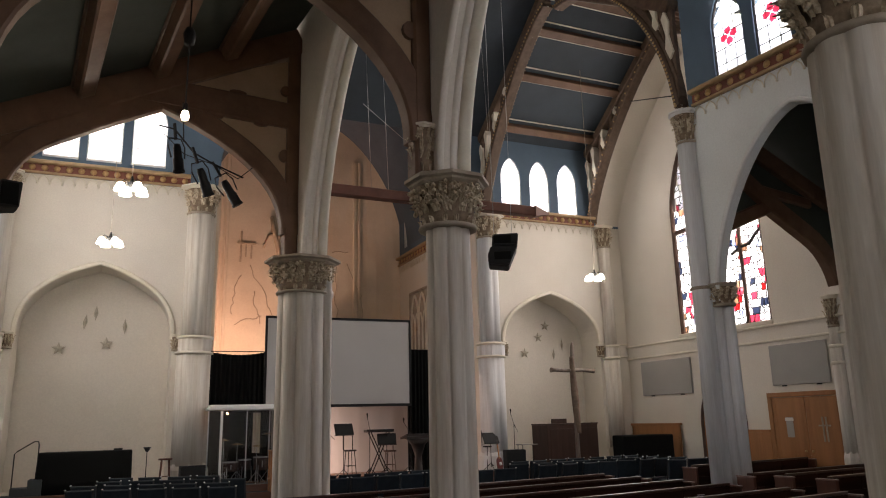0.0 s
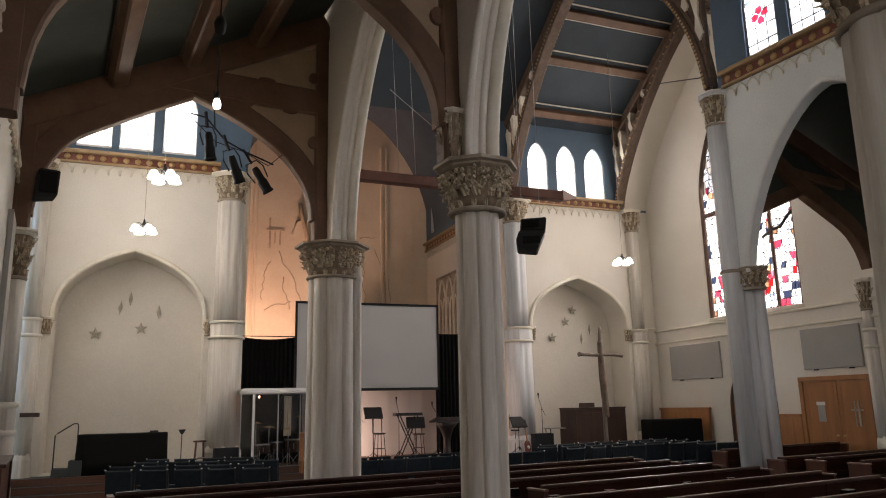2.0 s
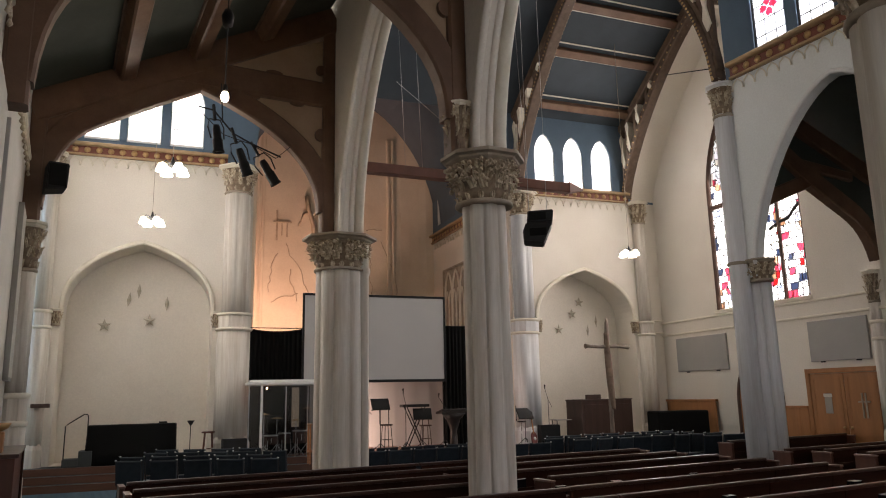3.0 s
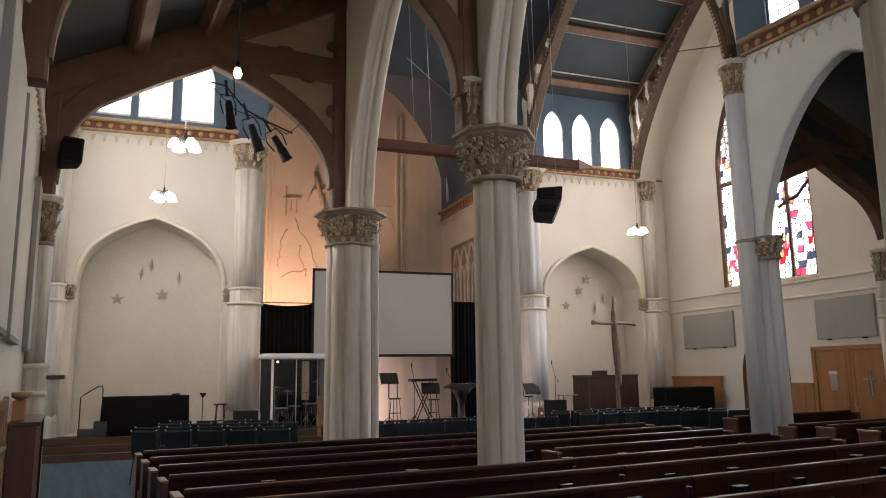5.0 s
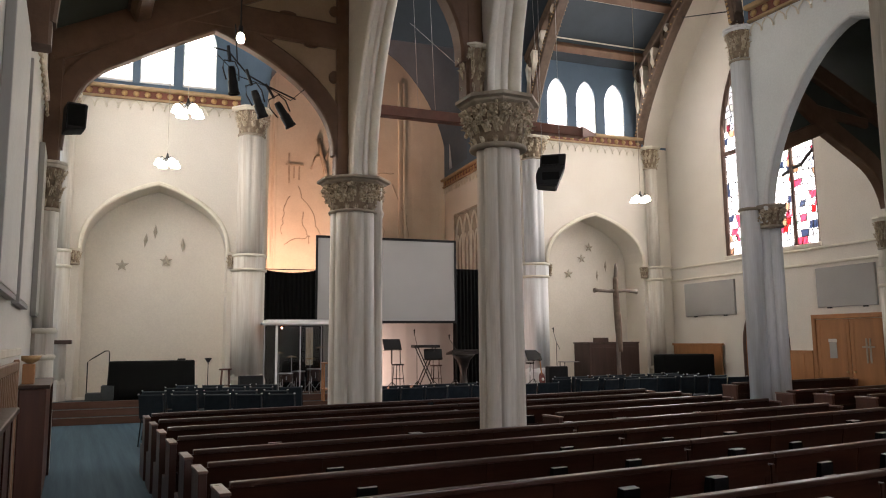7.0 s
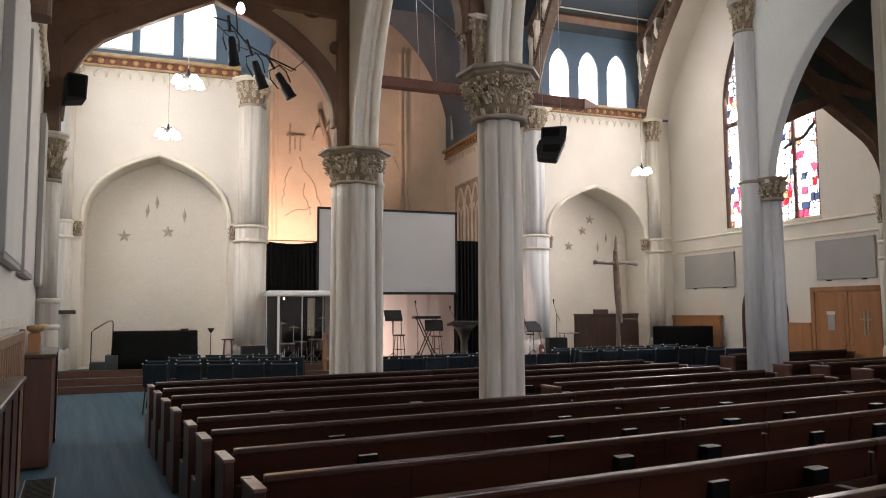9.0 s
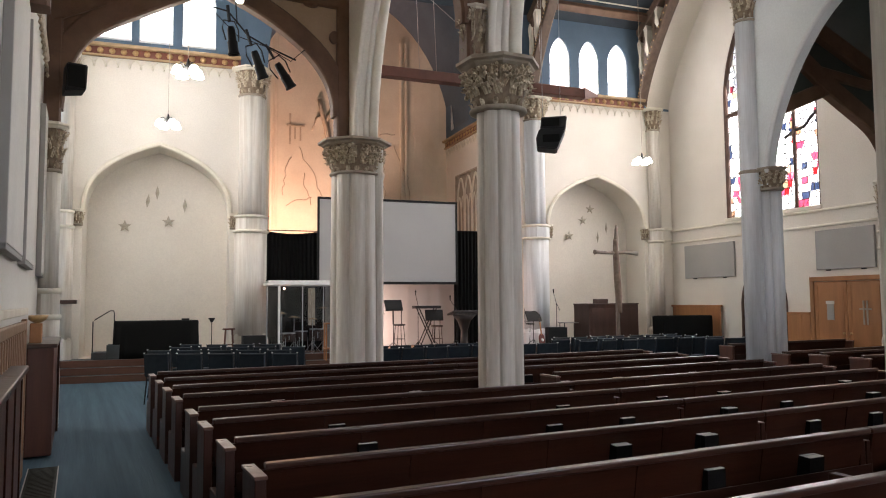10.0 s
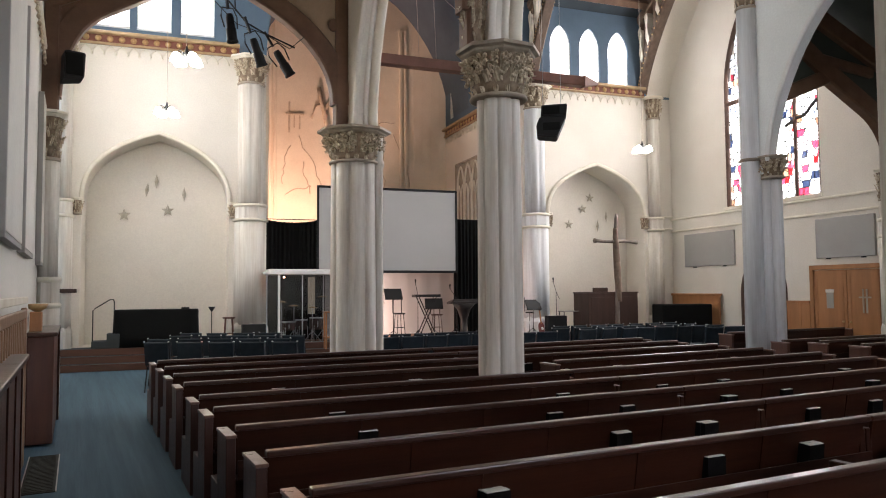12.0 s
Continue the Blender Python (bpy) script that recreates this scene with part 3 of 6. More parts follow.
def pier(x, y, seed, big=1.0, slim=1.0, groove=0.2):
    """A clustered arcade pier with a carved capital, carrying the arcade wall."""
    col = thing("column", "tall clustered stone column with a carved leafy capital", "column", pose(x, y, 0), "arcade columns")
    r = 0.33 * big
    part("base", rings(bmesh.new(), [octagon(r * q, z) for q, z in ((1.25, 0), (1.25, 0.18), (1.2, 0.22), (1.18, 0.3), (1.12, 0.36), (1.12, 0.4))], smooth=False), STONE, col)
    part("shaft", rings(bmesh.new(), [lobes(r * slim * (1.06 - 0.05 * i / 10), 0.38 + (4.28 - 0.38) * i / 10, 128, 8, groove, turn=0.2) for i in range(11)]), STONE, col, "off-white painted fluted shaft with grey stains")
    capital(col, r, 4.28, 0.62, seed, 1.62, 0.12)
    if big > 1:
        for dx, dy in ((0.40, -0.22), (0.47, -0.02)):
            part("side_shaft", lathe(bmesh.new(), [(0.14, 0.0), (0.14, 0.3), (0.085, 0.4), (0.085, 4.2), (0.11, 4.24), (0.11, 4.3), (0.085, 4.34), (0.085, 4.9)], 14, (dx, dy, 0)), STONE, col, "slender white side shaft")
    return col


for i, y in enumerate(PIERS_L):
    pier(4.77 if y == 2.7 else 4.71 if i == 1 else 4.63, y - (0.05 if i == 1 else 0.06 if i == 2 else 0), i, 1.0 if i else 1.3, 0.84 if i == 1 else 1.0, 0.09 if i == 2 else 0.2)


def respond(x, y, m, low=4.36, top=8.44, r=0.21, seed=0, mat_=None, side=0):
    """A slender wall shaft on a plinth: a moulded band at the height of the niche arches and a capital under the cornice."""
    mt = mat_ or STONE
    col = thing("wall_shaft", "slender painted wall shaft with a small gilded capital", "column", m @ pose(x, y, 0), "wall shafts")
    part("base", rings(bmesh.new(), [octagon(r * q, z) for q, z in ((1.5, 0), (1.5, 0.9), (1.35, 0.98), (1.2, 1.05))], smooth=False), mt, col)
    part("lower_shaft", rings(bmesh.new(), [lobes(r * 1.25, z, 48, 6, 0.12) for z in (1.0, low - 0.5)]), mt, col)
    for z in (low - 0.5, low - 0.1):
        part("band", lathe(bmesh.new(), [(r * 1.25, -0.04), (r * 1.4, -0.02), (r * 1.42, 0.02), (r * 1.25, 0.05)], 16, (0, 0, z)), TRIM, col)
    part("block", rings(bmesh.new(), [octagon(r * 1.3, z) for z in (low - 0.5, low - 0.05)], smooth=False), mt, col)
    part("upper_shaft", rings(bmesh.new(), [lobes(r, z, 48, 6, 0.14) for z in (low - 0.1, top - 0.75)]), mt, col)
    capital(col, r, top - 0.76, 0.76, seed, 1.75, 0.1, TRIM, 10)
    return col


respond(1.93, 20.95, WF, r=0.35, seed=11)
respond(10.78, 20.95, WF, r=0.34, seed=12, mat_=GREYSTONE)
respond(15.3, 20.92, WF, r=0.22, seed=13)
respond(-2.75, 20.92, WF, r=0.2, seed=14)
respond(16.03, 12.9, WF, low=3.6, top=4.75, r=0.13, seed=15)
respond(-0.42, 13.0, Matrix(), low=2.2, top=4.75, r=0.15, seed=16)


def far_pier(x, y, seed):
    """A grey pier of the far arcade: a tall shaft to the cornice and lower shafts under the arch."""
    col = thing("column", "grey painted pier with a tall shaft and a low arch capital", "column", pose(x, y, 0), "far arcade columns")
    part("base", rings(bmesh.new(), [octagon(0.5 * q, z) for q, z in ((1.2, 0), (1.2, 0.3), (1.0, 0.42))], smooth=False), GREYSTONE, col)
    for x0, y0, rr, top in ((0.04, -0.05, 0.125, 4.2), (0.17, -0.19, 0.125, 4.2), (0.22, 0.02, 0.13, 4.2)):
        part("shaft", rings(bmesh.new(), [[(px + x0, py + y0, pz) for px, py, pz in lobes(rr, z, 32, 4, 0.05)] for z in (0.4, top)]), GREYSTONE, col)
    capital(col, 0.21, 4.12, 0.44, seed, 1.45, 0.08, ABACUS, 10, (0.08, -0.19))
    part("tall_shaft", rings(bmesh.new(), [[(px - 0.14, py + 0.14, pz) for px, py, pz in lobes(0.21, z, 32, 4, 0.05)] for z in (0.4, 7.72)]), GREYSTONE, col)
    part("band", lathe(bmesh.new(), [(0.21, -0.03), (0.24, -0.015), (0.24, 0.02), (0.21, 0.04)], 16, (-0.14, 0.14, 4.5)), ABACUS, col)
    capital(col, 0.21, 7.68, 0.72, seed + 5, 1.65, 0.1, GREYSTONE, 10, (-0.14, 0.14))
    return col


for i, y in enumerate(PIERS_R):
    far_pier(12.52, y, 20 + i)


def corbel(x, y, z, m, r, h, seed, label="small carved leafy corbel", wide=1.4):
    c = thing("corbel", label, "corbel", m @ pose(x, y, 0), "carved corbels")
    capital(c, r, z, h, seed, wide, 0.07, TRIM, 9)


for i, (x, y) in enumerate(((1.48, 20.98), (-2.42, 20.98), (11.26, 20.98), (14.92, 20.98))):
    corbel(x, y, 3.95, WF, 0.11, 0.4, 30 + i)
for i, y in enumerate((7.9, 2.7)):
    corbel(4.40, y - 0.02, 4.93, Matrix(), 0.14, 0.66, 36 + i, "carved corbel under the truss post")

# ---- roof timbers ----


def bez(a, b, c, n=10):
    a, b, c = Vector(a), Vector(b), Vector(c)
    return [(1 - t) ** 2 * a + 2 * t * (1 - t) * b + t * t * c for t in (i / n for i in range(n + 1))]


def aisle_truss(y):
    """Principal rafter, collar, wall post and two curved braces across the aisle."""
    t = thing("roof_truss", "dark brown timber roof truss with curved braces", "roof truss", pose(0, y, 0), "aisle roof trusses")
    ax = (0, 1, 0)
    part("rafter", beam(bmesh.new(), [(-0.55, 0, lean(-0.55) - 0.26), (4.48, 0, lean(4.48) - 0.26)], 0.5, 0.3, ax), TIMBER, t)
    part("collar", beam(bmesh.new(), [(1.55, 0, 7.68), (4.30, 0, 7.66)], 0.5, 0.26, ax), TIMBER, t)
    part("post", beam(bmesh.new(), [(4.36, 0, 4.915), (4.36, 0, lean(4.3) - 0.4)], 0.24, 0.26, ax), TIMBER, t)
    part("wall_post", beam(bmesh.new(), [(-0.42, 0, 4.75), (-0.42, 0, 6.9)], 0.24, 0.26, ax), TIMBER, t)
    part("brace", beam(bmesh.new(), bez((4.36, 0, 5.35), (4.40, 0, 6.75), (2.0, 0, 7.56), 14), 0.36, 0.24, ax), TIMBER, t)
    part("brace", beam(bmesh.new(), bez((-0.45, 0, 5.0), (-0.40, 0, 6.2), (0.35, 0, 6.62), 8) + [Vector((1.2, 0, 7.12)), Vector((2.05, 0, 7.58))], 0.36, 0.24, ax), TIMBER, t)
    part("spandrel", prism(bmesh.new(), [(-0.45, 6.1), (0.3, 6.62), (2.0, 7.6), (2.0, 8.0), (-0.45, 6.7)], -0.07, 0.07), TIMBER, t)
    part("infill", prism(bmesh.new(), [(2.1, 7.9), (4.27, 7.9), (4.27, 8.8)], -0.04, 0.04), INFILL, t, "infill panel with its shade painted in tan")
    part("infill", prism(bmesh.new(), [(2.6, 7.42), (4.27, 7.42), (4.27, 6.3), (3.4, 7.0)], -0.04, 0.04), INFILL, t, "infill panel with its shade painted in tan")
    for x, z, w, h in ((4.2, 8.15, 0.10, 0.10), (4.2, 6.85, 0.10, 0.12), (3.3, 7.93, 0.16, 0.05), (2.9, 7.40, 0.16, 0.05), (3.75, 7.41, 0.14, 0.05)):
        part("cusp", rings(bmesh.new(), [[(x + w * math.cos(a), y_, z + h * math.sin(a)) for a in (2 * math.pi * q / 12 for q in range(12))] for y_ in (-0.10, 0.10)], smooth=False), TIMBER, t, "small carved cusp")
    return t


for y in (13.0, 7.9, 2.7):
    aisle_truss(y)
for x in (0.78, 1.93, 3.1):
    p = thing("purlin", "long brown timber purlin under the aisle ceiling", "beam", None, "aisle purlins")
    part("timber", beam(bmesh.new(), [(x, -7.3, lean(x) - 0.15), (x, 12.9, lean(x) - 0.15)], 0.26, 0.28, (0.88, 0, 0.47)), TIMBER, p)
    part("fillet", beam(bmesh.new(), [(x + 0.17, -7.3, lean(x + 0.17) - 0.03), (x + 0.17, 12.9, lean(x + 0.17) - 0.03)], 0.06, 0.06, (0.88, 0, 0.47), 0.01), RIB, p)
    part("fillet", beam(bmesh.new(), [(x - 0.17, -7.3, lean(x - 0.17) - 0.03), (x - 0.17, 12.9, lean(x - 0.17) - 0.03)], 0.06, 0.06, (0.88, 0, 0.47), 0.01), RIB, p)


def far_truss(y):
    """Truss of the far aisle, falling towards the outer wall."""
    t = thing("roof_truss", "dark timber truss in the far aisle", "roof truss", pose(0, y, 0), "far aisle trusses")
    ax = (0, 1, 0)
    end = 17.4
    part("rafter", beam(bmesh.new(), [(12.95, 0, 7.9), (end + 0.6, 0, 6.1)], 0.4, 0.28, ax), TIMBER, t)
    part("brace", beam(bmesh.new(), [(12.55, 0, 5.72), (14.25, 0, 6.40)], 0.3, 0.22, ax), TIMBER, t)
    part("brace", beam(bmesh.new(), [(13.0, 0, 7.1), (14.1, 0, 6.46), (15.4, 0, 5.86)] + bez((15.4, 0, 5.86), (16.1, 0, 5.55), (16.3, 0, 4.8), 6)[1:], 0.42, 0.24, ax), TIMBER, t)
    part("spandrel", prism(bmesh.new(), [(12.7, 5.9), (14.1, 6.42), (15.6, 5.8), (16.2, 5.2), (17.6, 6.2), (12.95, 7.85)], 0.0, 0.06), CEILGREEN, t, "dark boarded infill")
    part("collar", beam(bmesh.new(), [(13.0, 0, 6.75), (15.6, 0, 6.6)], 0.22, 0.2, ax), TIMBER, t)
    return t


for y in (10.1, 5.3, 0.15):
    far_truss(y)

# ribs and purlins of the transept vault


def rib(x, y0, y1, wide=0.36, p=1.3, k=0.75):
    """An arched rib under a sloping rafter, with struts between them."""
    def arc(y):
        return VS + VR * max(0.0, 1 - min(1.0, abs(y - VC) / VH) ** p) ** k

    t = thing("vault_rib", "arched timber rib with a stencilled soffit", "vault rib", WF, "vault ribs")
    ys = [VC + (y0 - VC) * math.cos(math.pi / 2 * i / 20) if y1 == VC else None for i in range(21)]
    if y1 != VC:
        ys = [VC + VH * math.cos(math.pi * i / 40) * (1 if y0 > VC else -1) for i in range(41)]
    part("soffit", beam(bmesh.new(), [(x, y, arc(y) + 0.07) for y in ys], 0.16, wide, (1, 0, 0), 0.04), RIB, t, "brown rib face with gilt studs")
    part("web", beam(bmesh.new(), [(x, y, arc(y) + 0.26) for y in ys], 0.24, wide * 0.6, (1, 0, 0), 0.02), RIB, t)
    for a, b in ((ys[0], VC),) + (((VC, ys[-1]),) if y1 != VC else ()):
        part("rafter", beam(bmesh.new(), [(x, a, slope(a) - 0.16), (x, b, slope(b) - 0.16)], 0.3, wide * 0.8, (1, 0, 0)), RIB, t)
    for y in ys[2:-2:3]:
        if slope(y) - arc(y) > 0.6:
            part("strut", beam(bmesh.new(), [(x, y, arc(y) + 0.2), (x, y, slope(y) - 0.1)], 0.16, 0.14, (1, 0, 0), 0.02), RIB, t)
    for y in ys[3:-3:3]:
        gap = slope(y) - arc(y)
        if gap > 0.7:
            zc = arc(y) + 0.38 + (gap - 0.5) / 2
            h = min(0.62, (gap - 0.5) * 0.5)
            panel = bmesh.new()
            rings(panel, [[(x + sx * wide * 0.32, y + 0.16 * a, zc + h * b) for a, b in ((-0.9, -0.75), (-0.2, -1), (0.55, -0.5), (0.25, 0), (0.9, 0.75), (0.2, 1), (-0.55, 0.5), (-0.25, 0))] for sx in (-1, 1)], smooth=False)
            part("carved_panel", panel, TRIM, t, "pale carved leaf between rib and rafter")
    b = bmesh.new()
    for n in range(90):
        u = n / 89 * (len(ys) - 1.001)
        i, f = int(u), u - int(u)
        y, z = ys[i] + (ys[i + 1] - ys[i]) * f, arc(ys[i]) + (arc(ys[i + 1]) - arc(ys[i])) * f
        bmesh.ops.create_icosphere(b, subdivisions=1, radius=0.05, matrix=Matrix.Translation((x, y, z + 0.01)) @ Matrix.Diagonal((1, 1, 0.4, 1)))
    tagged(part("stencil_marks", b, TRIM, t), kind="stuff")
    b = bmesh.new()
    for n in range(70):
        u = n / 69 * (len(ys) - 1.001)
        i, f = int(u), u - int(u)
        y = ys[i] + (ys[i + 1] - ys[i]) * f
        z = arc(ys[i]) + (arc(ys[i + 1]) - arc(ys[i])) * f
        for s in (-1, 1):
            bmesh.ops.create_icosphere(b, subdivisions=1, radius=0.035, matrix=Matrix.Translation((x + s * wide * 0.5, y, z + 0.07)))
    tagged(part("gilt_studs", b, GOLD, t), kind="stuff")
    return t


rib(10.75, 20.98, VC)
rib(14.95, 20.98, 12.0)
rib(11.12, 11.97, VC, p=1.75, k=0.6)
for y, side in ((20.47, 1), (18.87, 1), (17.57, 1), (16.6, 1), (12.2, -1), (13.75, -1), (15.05, -1)):
    p = thing("purlin", "brown timber purlin across the blue ceiling", "beam", WF, "vault purlins")
    up = Vector((0, 0.67 * side, 1)).normalized()
    x0 = 10.75 if side > 0 else 11.5
    part("timber", beam(bmesh.new(), [(x0, y, slope(y) - 0.1), (16.0, y, slope(y) - 0.1)], 0.26, 0.22, up, 0.02), TIMBER, p)
    for s in (-0.2, 0.2):
        part("edge_strip", beam(bmesh.new(), [(x0, y + s, slope(y + s) - 0.015), (16.0, y + s, slope(y + s) - 0.015)], 0.04, 0.04, up, 0.008), TRIM, p)

# ---- windows ----
CLEAR = clear("old_clear_glass", (0.95, 0.96, 0.98), 0.95, 0.1, 0.7)
TINTS = [clear("tinted_glass", c, 0.95, 0.1, 0.6) for c in ((0.55, 0.025, 0.03), (0.10, 0.18, 0.42), (0.10, 0.24, 0.06), (0.85, 0.55, 0.20), (0.62, 0.10, 0.17), (0.50, 0.58, 0.80), (0.40, 0.26, 0.18), (0.80, 0.78, 0.70), (0.85, 0.80, 0.86), (0.05, 0.07, 0.13))]
LEAD = mat("dark_leading", (0.025, 0.022, 0.02), 0.6, scale=10, amount=0.4)
WOODFRAME = mat("brown_window_frame", (0.10, 0.05, 0.032), 0.6, second=(0.06, 0.03, 0.02), scale=5, amount=0.7)


def lancet(m, x0, x1, foot, spring, apex, y, frame_mat, cols=3, rows_=7, tint=0.15, seed=0, label="lancet window of leaded glass glowing with daylight"):
    """Frame, lead bars and panes that fill a pointed opening."""
    rnd = random.Random(seed)
    w = tagged(thing("window", label, "window", m), kind="structure")
    pts = [(x0, foot)] + arch(x0, x1, spring, apex, 8) + [(x1, foot)]
    part("window_frame", moulding(bmesh.new(), [(x, y, z) for x, z in pts], 0.035), frame_mat, w)
    part("window_sill", box(bmesh.new(), x0, x1, y - 0.08, y + 0.08, foot - 0.03, foot + 0.04, 0.01), frame_mat, w)

    def roof(x):
        q = arch(x0, x1, spring, apex, 8)
        for (xa, za), (xb, zb) in zip(q, q[1:]):
            if xa <= x <= xb:
                return za + (zb - za) * (x - xa) / max(1e-6, xb - xa)
        return spring
    lead = bmesh.new()
    dz = (apex - foot) / rows_
    for i in range(cols):
        xa, xb = x0 + (x1 - x0) * i / cols, x0 + (x1 - x0) * (i + 1) / cols
        for j in range(rows_):
            za, zb = foot + dz * j, foot + dz * (j + 1)
            ra, rb = roof(xa + 1e-4), roof(xb - 1e-4)
            poly = [(xa, za), (xb, za), (xb, min(zb, rb)), (xa, min(zb, ra))]
            if min(zb, ra) <= za + 0.01 and min(zb, rb) <= za + 0.01:
                continue
            poly[2] = (xb, max(za + 0.002, poly[2][1]))
            poly[3] = (xa, max(za + 0.002, poly[3][1]))
            g = TINTS[rnd.choice((0, 4, 7, 7, 8, 8))] if rnd.random() < tint * (2.2 if i in (0, cols - 1) else 0.5) else CLEAR
            p = part("pane", prism(bmesh.new(), poly, y - 0.004, y + 0.004), g, w)
            p.visible_shadow = False
    for j in range(1, rows_):
        z = foot + dz * j
        if z < spring:
            box(lead, x0, x1, y - 0.012, y + 0.012, z - 0.009, z + 0.009)
    for i in range(1, cols if tint else 0):
        x = x0 + (x1 - x0) * i / cols
        box(lead, x - 0.007, x + 0.007, y - 0.012, y + 0.012, foot, roof(x))
    if frame_mat is LEAD:
        c, zc, b = (x0 + x1) / 2, foot + (spring - foot) * 0.75, bmesh.new()
        for q in range(4):
            a = math.pi / 2 * q + 0.12
            ca, sa = math.cos(a), math.sin(a)
            prism(b, [(c + u * ca - v * sa, zc + u * sa + v * ca) for u, v in ((0.02, 0.0), (0.05, -0.045), (0.13, -0.085), (0.21, -0.05), (0.19, 0.0), (0.21, 0.05), (0.13, 0.085), (0.05, 0.045))], y - 0.02, y - 0.012)
        part("flower_motif", b, TINTS[4], w, "red glass four-petalled flower").visible_shadow = False
    part("leading", lead, LEAD, w, "dark lead bars")
    return w


FWU = WF @ pose(0, 21.0, 0)
for i, (a, b) in enumerate(LANCETS_L):
    lancet(FWU, a, b, 8.97, 10.2, 10.95, 0.07, WHITEPAINT, 8, 4, 0.0, 40 + i)
for i, (a, b) in enumerate(LANCETS_R):
    lancet(FWU, a, b, 8.72, 9.95, 10.6, 0.07, WHITEPAINT, 8, 4, 0.0, 50 + i)
for i, (a, b) in enumerate(LANCETS_E):
    lancet(RARC, a, b, 8.75, 9.95, 10.75, 0.07, LEAD, 3, 6, 0.10, 60 + i, "stained-glass lancet with a coloured border")
lw_ = lancet(CHSIDE, -27.25, -25.43, 8.78, 10.2, 10.95, 0.24, WOODFRAME, 4, 7, 0.14, 70)
part("reveal", box(bmesh.new(), -27.295, -27.25, 0.004, 0.22, 8.76, 10.2), WHITEPAINT, lw_, "white painted reveal")
# made-up west windows, out of view, one for each added west lamp
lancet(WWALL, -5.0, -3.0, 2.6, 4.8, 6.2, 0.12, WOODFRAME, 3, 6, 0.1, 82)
lancet(WWALL, 16.0, 19.0, 5.2, 8.2, 10.0, 0.2, WOODFRAME, 3, 6, 0.15, 81)
# invented end-wall windows, out of view, in front of the added lamps
for a, b, f, s, t in ((0.7, 3.1, 2.6, 4.8, 6.3), (6.0, 11.0, 3.2, 7.0, 10.5), (13.8, 16.2, 2.6, 4.8, 6.3)):
    lancet(LWALL, a, b, f, s, t, -0.25, WOODFRAME, 3, 6, 0.1, 80)

# the tall stained-glass window of four lights
big = tagged(thing("stained_glass_window", "tall stained-glass window in a dark brown frame", "window", RWALL), kind="structure")
part("window_frame", moulding(bmesh.new(), [(x, 0.1, z) for x, z in [(-18.3, 4.38)] + BIGWIN + [(-14.75, 4.38)]], 0.09), WOODFRAME, big)
part("window_sill", box(bmesh.new(), -18.35, -14.7, -0.06, 0.2, 4.28, 4.4, 0.02), TRIM, big)


def bigtop(x):
    for (xa, za), (xb, zb) in zip(BIGWIN, BIGWIN[1:]):
        if xa <= x <= xb:
            return za + (zb - za) * (x - xa) / max(1e-6, xb - xa)
    return 8.2


rnd = random.Random(5)
LIGHTS = 4
wl = (18.3 - 14.75) / LIGHTS
for i in range(1, LIGHTS):
    x = -18.3 + wl * i
    part("mullion", box(bmesh.new(), x - 0.05, x + 0.05, 0.06, 0.2, 4.38, bigtop(x), 0.015), WOODFRAME, big)
part("transom", box(bmesh.new(), -18.3, -14.75, 0.05, 0.2, 7.55, 7.67, 0.02), WOODFRAME, big)
lead = bmesh.new()
upper = {}
for i in range(LIGHTS):
    xa = -18.3 + wl * i
    for j in range(33):
        z0, z1 = 4.42 + 0.205 * j, 4.42 + 0.205 * (j + 1)
        j1 = 0.0
        cuts = sorted([0, 1] + [rnd.uniform(0.14, 0.28), rnd.uniform(0.36, 0.52), rnd.uniform(0.6, 0.68), rnd.uniform(0.76, 0.88)])
        for a, b in zip(cuts, cuts[1:]):
            pa, pb = xa + wl * a, xa + wl * b
            ta, tb = bigtop(pa), bigtop(pb)
            if min(ta, tb) < z0 + 0.05:
                continue
            j0, j1, j2 = j1, (rnd.uniform(-0.09, 0.09) if b < 1 else 0.0), rnd.uniform(-0.08, 0.08)
            low = j < 6
            edge = a == 0 or b == 1
            pick = rnd.random()
            if pick > (0.38 if low else 0.28 if edge else 0.17):
                g = CLEAR
            else:
                g = TINTS[rnd.choice((0, 4, 5, 2 if i == 0 else 4, 9, 7, 5, 6, 8, 4) if low else (0, 6, 6, 4, 9, 9) if edge else (4, 5, 6, 7, 8, 8, 7, 9))]
            poly = [(pa, z0), (pb, z0), (pb + j1, min(z1, tb)), (pa + j0, min(z1, ta))]
            if j < 14:
                part("pane", prism(bmesh.new(), poly, 0.118, 0.126), g, big).visible_shadow = False
            else:
                prism(upper.setdefault(g.name, (bmesh.new(), g))[0], poly, 0.118, 0.126)
            tube(lead, [(pb, 0.115, z0), (pb + j1, 0.115, min(z1, tb))], 0.013, 4)
            tube(lead, [(pa + (pb - pa) * rnd.random(), 0.115, z0), (pb, 0.115, min(z1, tb))], 0.009, 4)
            tube(lead, [(pa, 0.115, z0), (pb, 0.115, z0 + j2)], 0.014, 4)
for b, g in upper.values():
    tagged(part("upper_panes", b, g, big, "small coloured and clear panes"), kind="stuff").visible_shadow = False
tube(lead, [(-15.98, 0.11, 6.46), (-15.6, 0.11, 6.6), (-15.3, 0.11, 6.62), (-15.05, 0.11, 6.85), (-14.85, 0.11, 6.98)], 0.05, 6)
part("leading", lead, LEAD, big, "dark lead lines")

# ---- pews ----


